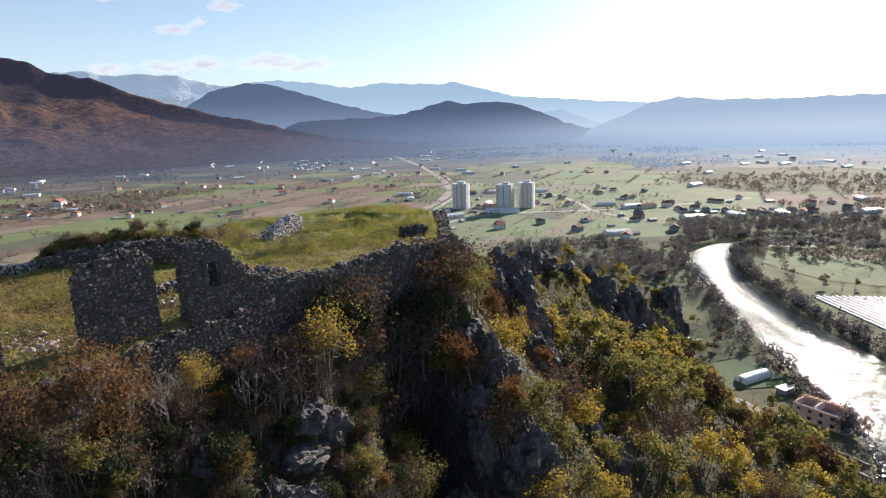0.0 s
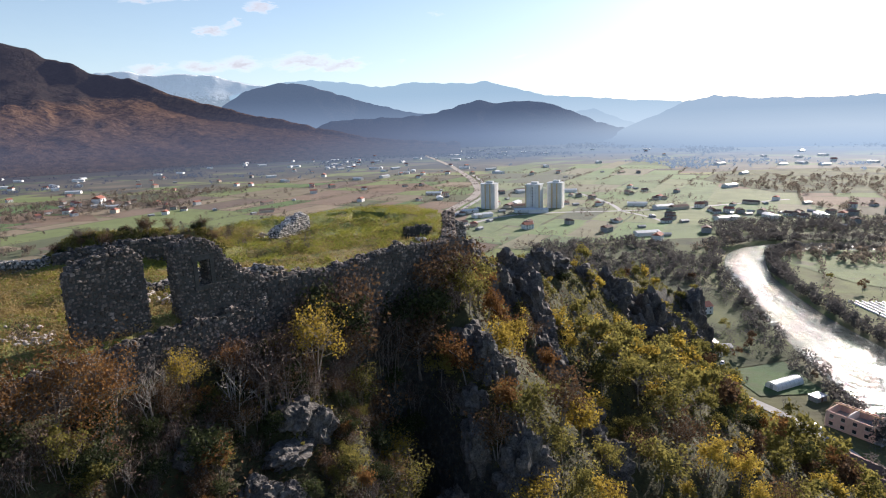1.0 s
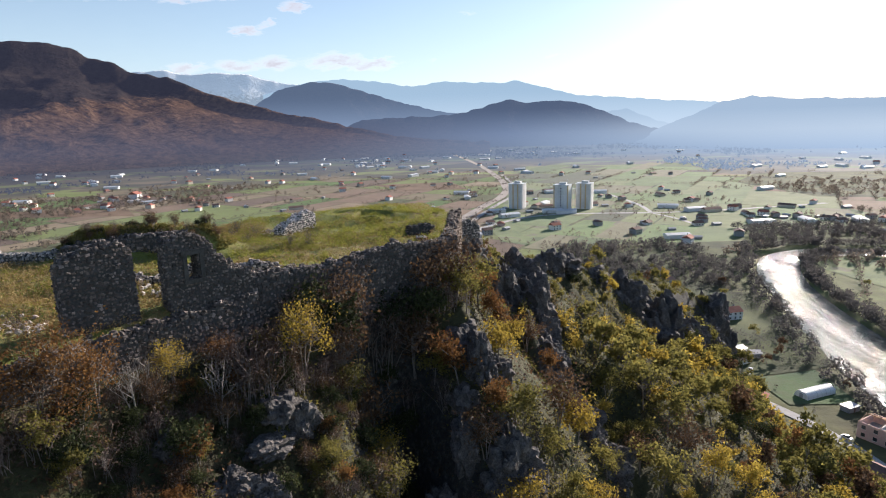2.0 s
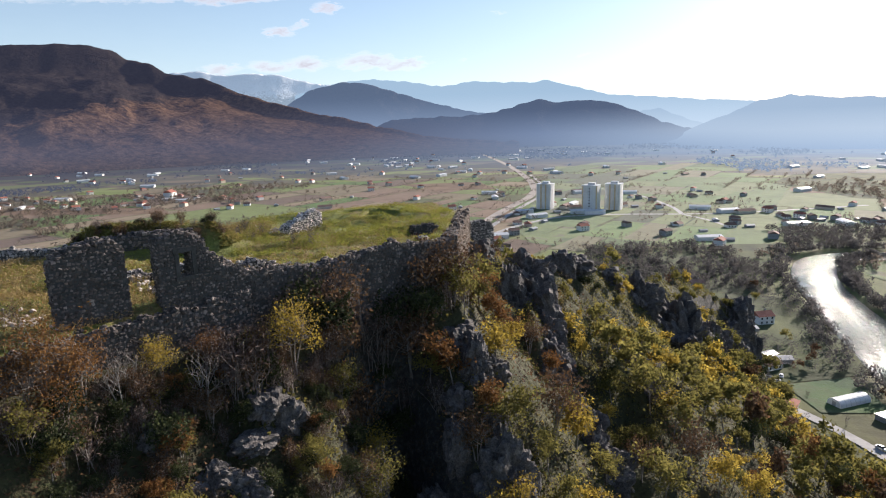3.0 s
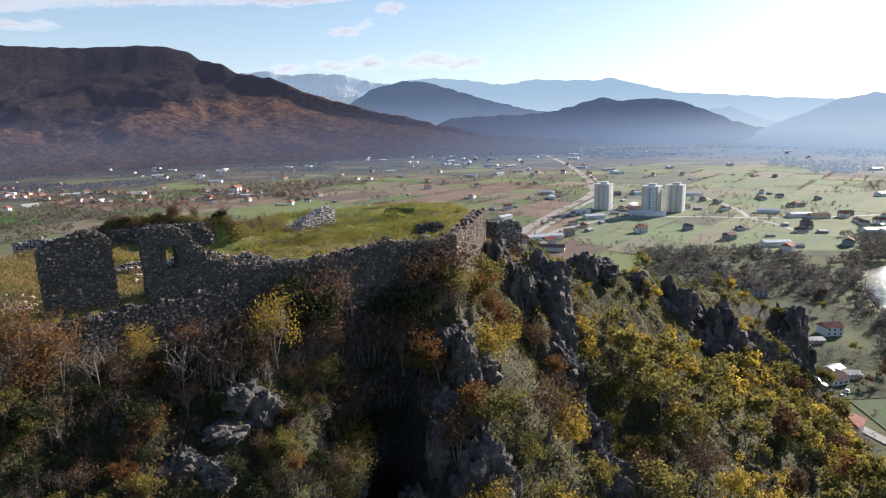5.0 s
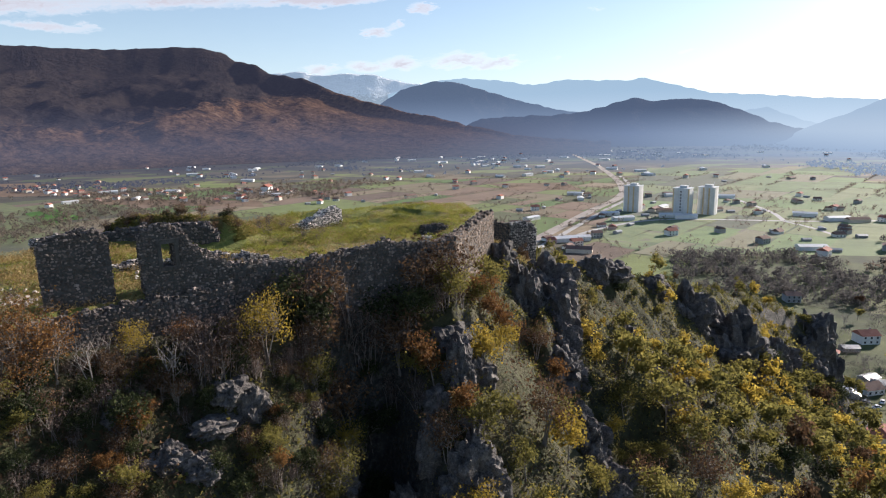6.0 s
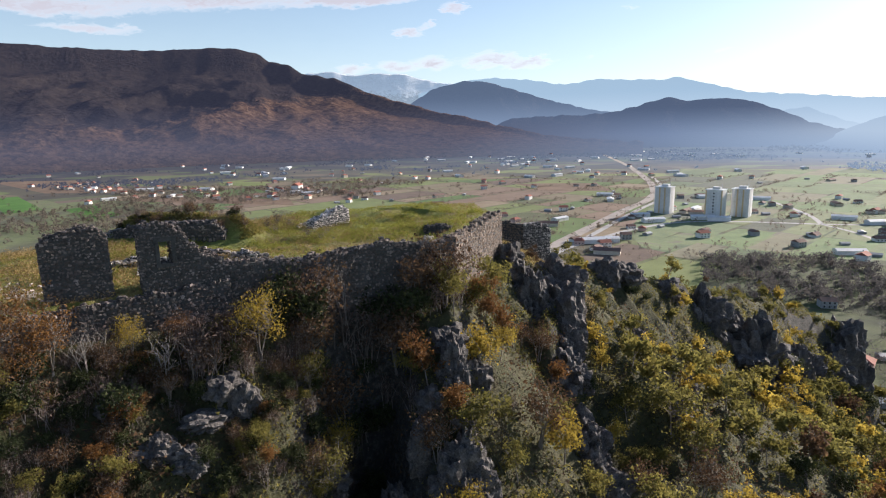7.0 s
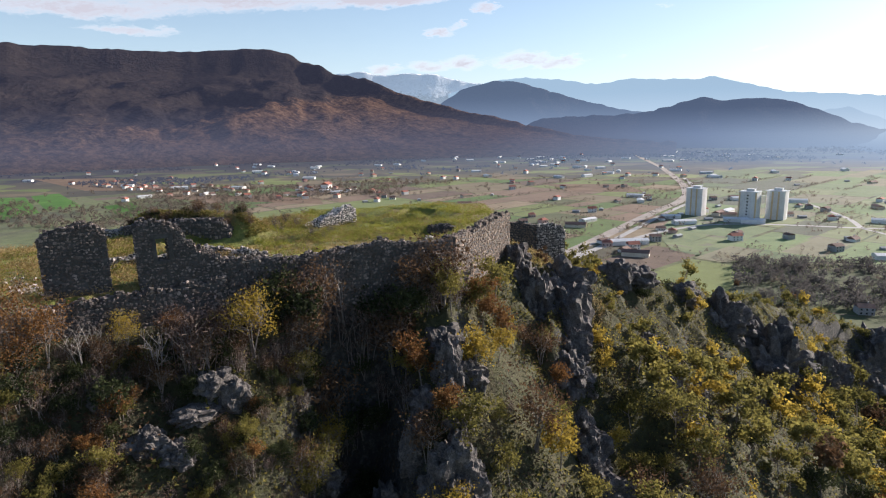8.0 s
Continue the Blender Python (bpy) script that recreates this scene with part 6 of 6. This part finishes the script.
hs = rnd.uniform(2.2, 5.5, len(pts)) * rnd.choice([0.6, 0.9, 1.4], len(pts))
clumps("hedgerows", pts, hs, 13, BARE_WOOD, "brown leafless hedgerows between fields", 1.15, 5, "hedge", 1.7, 0.8)
r0, az = rnd.uniform(560, 3200, 30000), np.radians(rnd.uniform(-64, 44, 30000))       # woods and gardens on the far plain
vx, vy = r0 * np.sin(az), r0 * np.cos(az)
dens = fbm(vx, vy, 260, 4, 91) + 0.12 * ease(np.degrees(az), 8, 16) + 0.1 * ease(r0, 1600, 2600)
grown = ((dens > 0.27) | ((dens > -0.2) & (rnd.random(len(vx)) < 0.035))) & ~((vx > -20) & (vx < 420) & (vy > 560) & (vy < 1650)) & (river_dist(vx, vy) > 24)
pts = np.column_stack([vx, vy, vx * 0])[grown]
hs = rnd.uniform(4, 10, len(pts))
near_wood = np.hypot(pts[:, 0], pts[:, 1]) < 1450
clumps("far_wood", pts[~near_wood], hs[~near_wood], 10, FAR_WOOD, "far woods with haze painted over them", 2.2, 11, "trees", 1.5, 0.8)
pts, hs = pts[near_wood], hs[near_wood]
clumps("valley_wood", pts, hs, 30, BARE_WOOD, "leafless woods and orchards on the plain", 1.15, 7, "trees", 1.3, 0.8)

garden = rnd.uniform((-160, 540), (440, 1150), (2600, 2))       # garden trees and thickets round the silos and houses
tx, ty = garden.T
grown = (fbm(tx, ty, 70, 3, 97) > 0.1) & (river_dist(tx, ty) > 24) & ~((np.abs(tx - 48) < 75) & (np.abs(ty - 825) < 45)) & (np.abs(tx - np.interp(ty, [400, 571, 857, 975, 1075, 1230], [-140, -97, -49, -24, -18, -30])) > 16)
clumps("garden_trees", np.column_stack([tx, ty, tx * 0])[grown], rnd.uniform(2.5, 7, int(grown.sum())), 22, BARE_WOOD, "leafless garden trees and thickets among houses", 0.95, 9, narrow=0.7)

LANE = [(60, 300), (96, 268), (114, 245), (126, 222), (133, 200), (134, 178)]
scrub = rnd.uniform((60, 195), (172, 450), (3200, 2))            # thickets between the castle hill and the river
sx, sy = scrub.T
grown = (fbm(sx, sy, 34, 3, 95) > -0.22) & (river_dist(sx, sy) > 17) & (ground_height(sx, sy) < 6) & (np.min([seg_dist(sx, sy, a, b)[0] for a, b in zip(LANE, LANE[1:])], axis=0) > 6) & ~((sx > 111) & (sx < 152) & (sy > 205) & (sy < 287))
clumps("riverside_scrub", np.column_stack([sx, sy, sx * 0])[grown], rnd.uniform(1.6, 6.0, int(grown.sum())), 26, RIVER_WOOD, "grey-brown scrub between hill and river", 0.6, 13, "shrubs", 1.3, 0.5)


# ---- the riverside below the castle hill ----
GARDEN = crop_material("garden_beds", [(0.35, (0.05, 0.07, 0.02)), (0.5, (0.09, 0.15, 0.03)), (0.66, (0.14, 0.12, 0.06))], False)
field("garden", [(114, 272), (146, 284), (148, 249), (119, 246)], GARDEN, "vegetable garden with green beds", 0.3)
PLASTIC = grainy("white_plastic_film", (0.6, 0.6, 0.58), (0.74, 0.74, 0.72), (0.82, 0.82, 0.8), 0.6, rough=0.3, relief=0.1)
RAFTER = grainy("new_timber", (0.36, 0.22, 0.12), (0.48, 0.31, 0.18), (0.58, 0.4, 0.25), 0.8, relief=0.2)


def arch(bm, length, half, rise, sides=10, x0=0.0):
    rows = []
    for x in (x0 - length / 2, x0 + length / 2):
        rows.append([bm.verts.new((x, -half * math.cos(math.pi * i / sides), rise * math.sin(math.pi * i / sides) ** 0.7)) for i in range(sides + 1)])
    for i in range(sides):
        bm.faces.new((rows[0][i], rows[1][i], rows[1][i + 1], rows[0][i + 1]))
    return rows


def greenhouse(x, y, turn):
    root = new("greenhouse")
    bm = bmesh.new()
    arch(bm, 17, 3.2, 3.1)
    part("cover", bm, PLASTIC, root, "white plastic film")
    for s in (-1, 1):
        bm = bmesh.new()
        bm.faces.new([bm.verts.new((s * 8.45, -3.15 * math.cos(math.pi * i / 10), 3.05 * math.sin(math.pi * i / 10) ** 0.7)) for i in range(11)])
        part("end_wall", bm, PLASTIC, root)
        part("door", boxed(s * 8.5 - 0.06, -0.8, 0, s * 8.5 + 0.06, 0.8, 2.0), GREYWALL, root)
    for k in range(7):
        bm = bmesh.new()
        arch(bm, 0.12, 3.26, 3.16, x0=-8 + k * 16 / 6)
        part("hoop", bm, GREY_ROOF, root)
    root.matrix_basis = pose(x, y, on_ground(x, y) + 0.3, 0, 0, turn)
    return tagged(root, "long white plastic greenhouse tunnel in garden", "greenhouse")


greenhouse(134, 257, 28)


def open_roof_house(x, y, turn):
    """A house whose roof is still bare rafters over two dark openings."""
    root = new("unfinished_house")
    w, d, h = 17.0, 11.0, 6.4
    for x0, y0, x1, y1 in ((-w / 2, -d / 2, w / 2, -d / 2 + 0.4), (-w / 2, d / 2 - 0.4, w / 2, d / 2), (-w / 2, -d / 2 + 0.4, -w / 2 + 0.4, d / 2 - 0.4), (w / 2 - 0.4, -d / 2 + 0.4, w / 2, d / 2 - 0.4)):
        part("wall", boxed(x0, y0, -0.5, x1, y1, h), PINK, root)
    part("upper_floor", boxed(-w / 2 + 0.4, -d / 2 + 0.4, 3.0, w / 2 - 0.4, d / 2 - 0.4, 3.25), GREYWALL, root)
    part("gable", boxed(w / 2 - 0.4, -2.6, h, w / 2, 2.6, h + 1.2), PINK, root)
    part("partition", boxed(-1.6, -d / 2 + 0.4, 3.3, -1.2, d / 2 - 0.4, h), PLASTER, root)
    part("ridge_beam", boxed(-w / 2, -0.15, h + 1.5, w / 2, 0.15, h + 1.8), RAFTER, root, "pale timber ridge beam")
    for k in range(8):
        xx = -w / 2 + 0.3 + k * (w - 0.6) / 7
        for s in (-1, 1):
            bm = boxed(-0.1, -0.1, -0.1, 0.1, d / 2 + 0.7, 0.1)
            bmesh.ops.transform(bm, matrix=pose(xx, 0, h + 1.55, -16, 0, 0) if s > 0 else pose(xx, 0, h + 1.55, -16, 0, 0) @ Matrix.Identity(4), verts=bm.verts)
            if s < 0:
                bmesh.ops.scale(bm, vec=(1, -1, 1), verts=bm.verts)
                bmesh.ops.reverse_faces(bm, faces=bm.faces)
            if s > 0 or k in (0, 3, 7):
                part("rafter", bm, RAFTER, root, "bare timber rafter")
            else:
                bm.free()
    for k in range(4):
        xx = -w / 2 + 2.2 + k * 4.1
        for z in (1.0, 4.0):
            win = part("window", boxed(xx - 0.7, -d / 2 - 0.05, z, xx + 0.7, -d / 2 + 0.02, z + 1.4), DARKPANE, root)
            part("window_frame", boxed(xx - 0.85, -d / 2 - 0.03, z - 0.15, xx + 0.85, -d / 2 + 0.01, z), PLASTER, win)
    for k in range(3):
        yy = -3.4 + k * 3.4
        part("window", boxed(w / 2 - 0.02, yy - 0.6, 1.0, w / 2 + 0.05, yy + 0.6, 2.4), DARKPANE, root)
    part("terrace", boxed(w / 2, -d / 2, -0.5, w / 2 + 3, d / 2, 0.3), GREYWALL, root)
    root.matrix_basis = pose(x, y, on_ground(x, y), 0, 0, turn)
    return tagged(root, "pink house under construction with bare rafters", "house", "houses in the valley")


open_roof_house(142, 218, -54)


def white_shed(x, y, turn):
    root = new("garden_shed")
    part("wall", boxed(-3, -2, -0.2, 3, 2, 2.3), GREYWALL, root)
    part("roof", boxed(-3.3, -2.3, 2.3, 3.3, 2.3, 2.45), WHITE_ROOF, root, "white sheet roof")
    part("door", boxed(-0.5, -2.05, 0, 0.5, -1.97, 2.0), BROWN_TILE, root)
    root.matrix_basis = pose(x, y, on_ground(x, y), 0, 0, turn)
    return tagged(root, "small garden shed with white flat roof", "shed")


white_shed(141, 243, 28)
for k, x, y, turn in [(7, 127, 188, -58), (0, 133, 361, 20), (1, 114, 292, 30), (5, 123, 300, 10), (2, 104, 244, 60), (3, 112, 434, 10), (5, 118, 305, 40), (4, 108, 330, 70), (5, 106, 286, 80), (7, 130, 168, -65), (5, 121, 345, 15)]:
    build(k, x, y, turn, 0.9)


def car(x, y, turn, paint, label):
    root = new("car")
    bm = boxed(-2.1, -0.85, 0.35, 2.1, 0.85, 0.85)
    bmesh.ops.bevel(bm, geom=bm.edges[:], offset=0.16, segments=2, affect="EDGES")
    part("body", bm, paint, root)
    bm = boxed(-1.3, -0.75, 0.82, 1.0, 0.75, 1.42)
    for v in bm.verts:
        if v.co.z > 1.2:
            v.co.x *= 0.72
            v.co.y *= 0.86
    part("cabin", bm, DARKPANE, root, "dark glazed cabin")
    part("car_roof", boxed(-0.92, -0.62, 1.41, 0.7, 0.62, 1.46), paint, root)
    for sx in (-1.3, 1.3):
        for sy in (-0.8, 0.8):
            bm = bmesh.new()
            bmesh.ops.create_cone(bm, cap_ends=True, segments=12, radius1=0.33, radius2=0.33, depth=0.2, matrix=pose(sx, sy, 0.33, 90, 0, 0))
            part("wheel", bm, ASPHALT, root)
    root.matrix_basis = pose(x, y, on_ground(x, y) + 0.32, 0, 0, turn)
    return tagged(root, label, "car", "parked cars")


WHITE_PAINT = grainy("white_car_paint", (0.65, 0.65, 0.66), (0.74, 0.74, 0.75), (0.78, 0.78, 0.79), 0.5, rough=0.25, relief=0.0)
DARK_PAINT = grainy("dark_car_paint", (0.03, 0.035, 0.05), (0.045, 0.05, 0.07), (0.06, 0.065, 0.09), 0.5, rough=0.25, relief=0.0)
for x, y, turn, paint, label in [(112, 275, 40, WHITE_PAINT, "white car parked beside the lane"), (116, 281, 70, WHITE_PAINT, "white car parked beside the lane"), (109, 279, 20, DARK_PAINT, "dark blue car parked beside the lane"),
                                 (139, 179, 30, DARK_PAINT, "dark blue car parked in the yard"), (142, 183, 110, DARK_PAINT, "dark blue car parked in the yard"), (137, 172, 70, WHITE_PAINT, "white car parked in the yard"),
                                 (128, 219, -60, WHITE_PAINT, "white car parked on the lane")]:
    car(x, y, turn, paint, label)


def tunnel_row(x):
    bm = bmesh.new()
    arch(bm, 78, 0.85, 0.8, 6)
    ob = new("plastic_tunnel_row")
    part("film", bm, PLASTIC, ob)
    for s in (-1, 1):
        part("end_hoop", boxed(s * 39 - 0.05, -0.8, 0, s * 39 + 0.05, 0.8, 0.25), GREY_ROOF, ob)
    ob.matrix_basis = pose(x, 343, on_ground(x, 343) + 0.1, 0, 0, 93)
    return tagged(ob, "low white plastic tunnel over crop row", "crop row", "plastic tunnels in the field")


first = tunnel_row(234)
for k in range(1, 17):
    copy_thing(first, pose(234 + 3.7 * k, 343 - 0.6 * k, 0.1, 0, 0, 93))
# single trees in the valley, near the river and the houses
for k, (x, y, size) in enumerate([(252, 402, 2.6), (258, 392, 2.0), (270, 398, 2.6), (281, 391, 2.0), (292, 396, 3.0), (262, 415, 1.8), (300, 402, 3.2), (246, 430, 2.2), (120, 262, 1.2), (150, 262, 1.6), (152, 250, 1.4),
                                  (124, 236, 1.3), (108, 262, 1.6), (104, 275, 1.8), (126, 288, 2.2), (134, 296, 2.4), (120, 318, 2.4), (136, 330, 2.6), (110, 350, 2.6), (142, 310, 2.4), (98, 300, 2.0), (128, 380, 2.8), (140, 400, 2.8), (100, 390, 2.6), (86, 350, 2.4),
                                  (150, 430, 2.8), (90, 440, 2.8), (60, 420, 2.6), (120, 460, 3.0), (40, 470, 2.6)]):
    grow(("brown", "bare", "olive", "brush", "brown")[k % 5], x, y, size * 0.8, k * 40, 0.2, k, ("withered brown tree on the valley floor", "bare tree on the valley floor", "olive-green tree on the valley floor", "leafless thicket on the valley floor", "withered brown tree on the valley floor")[k % 5])
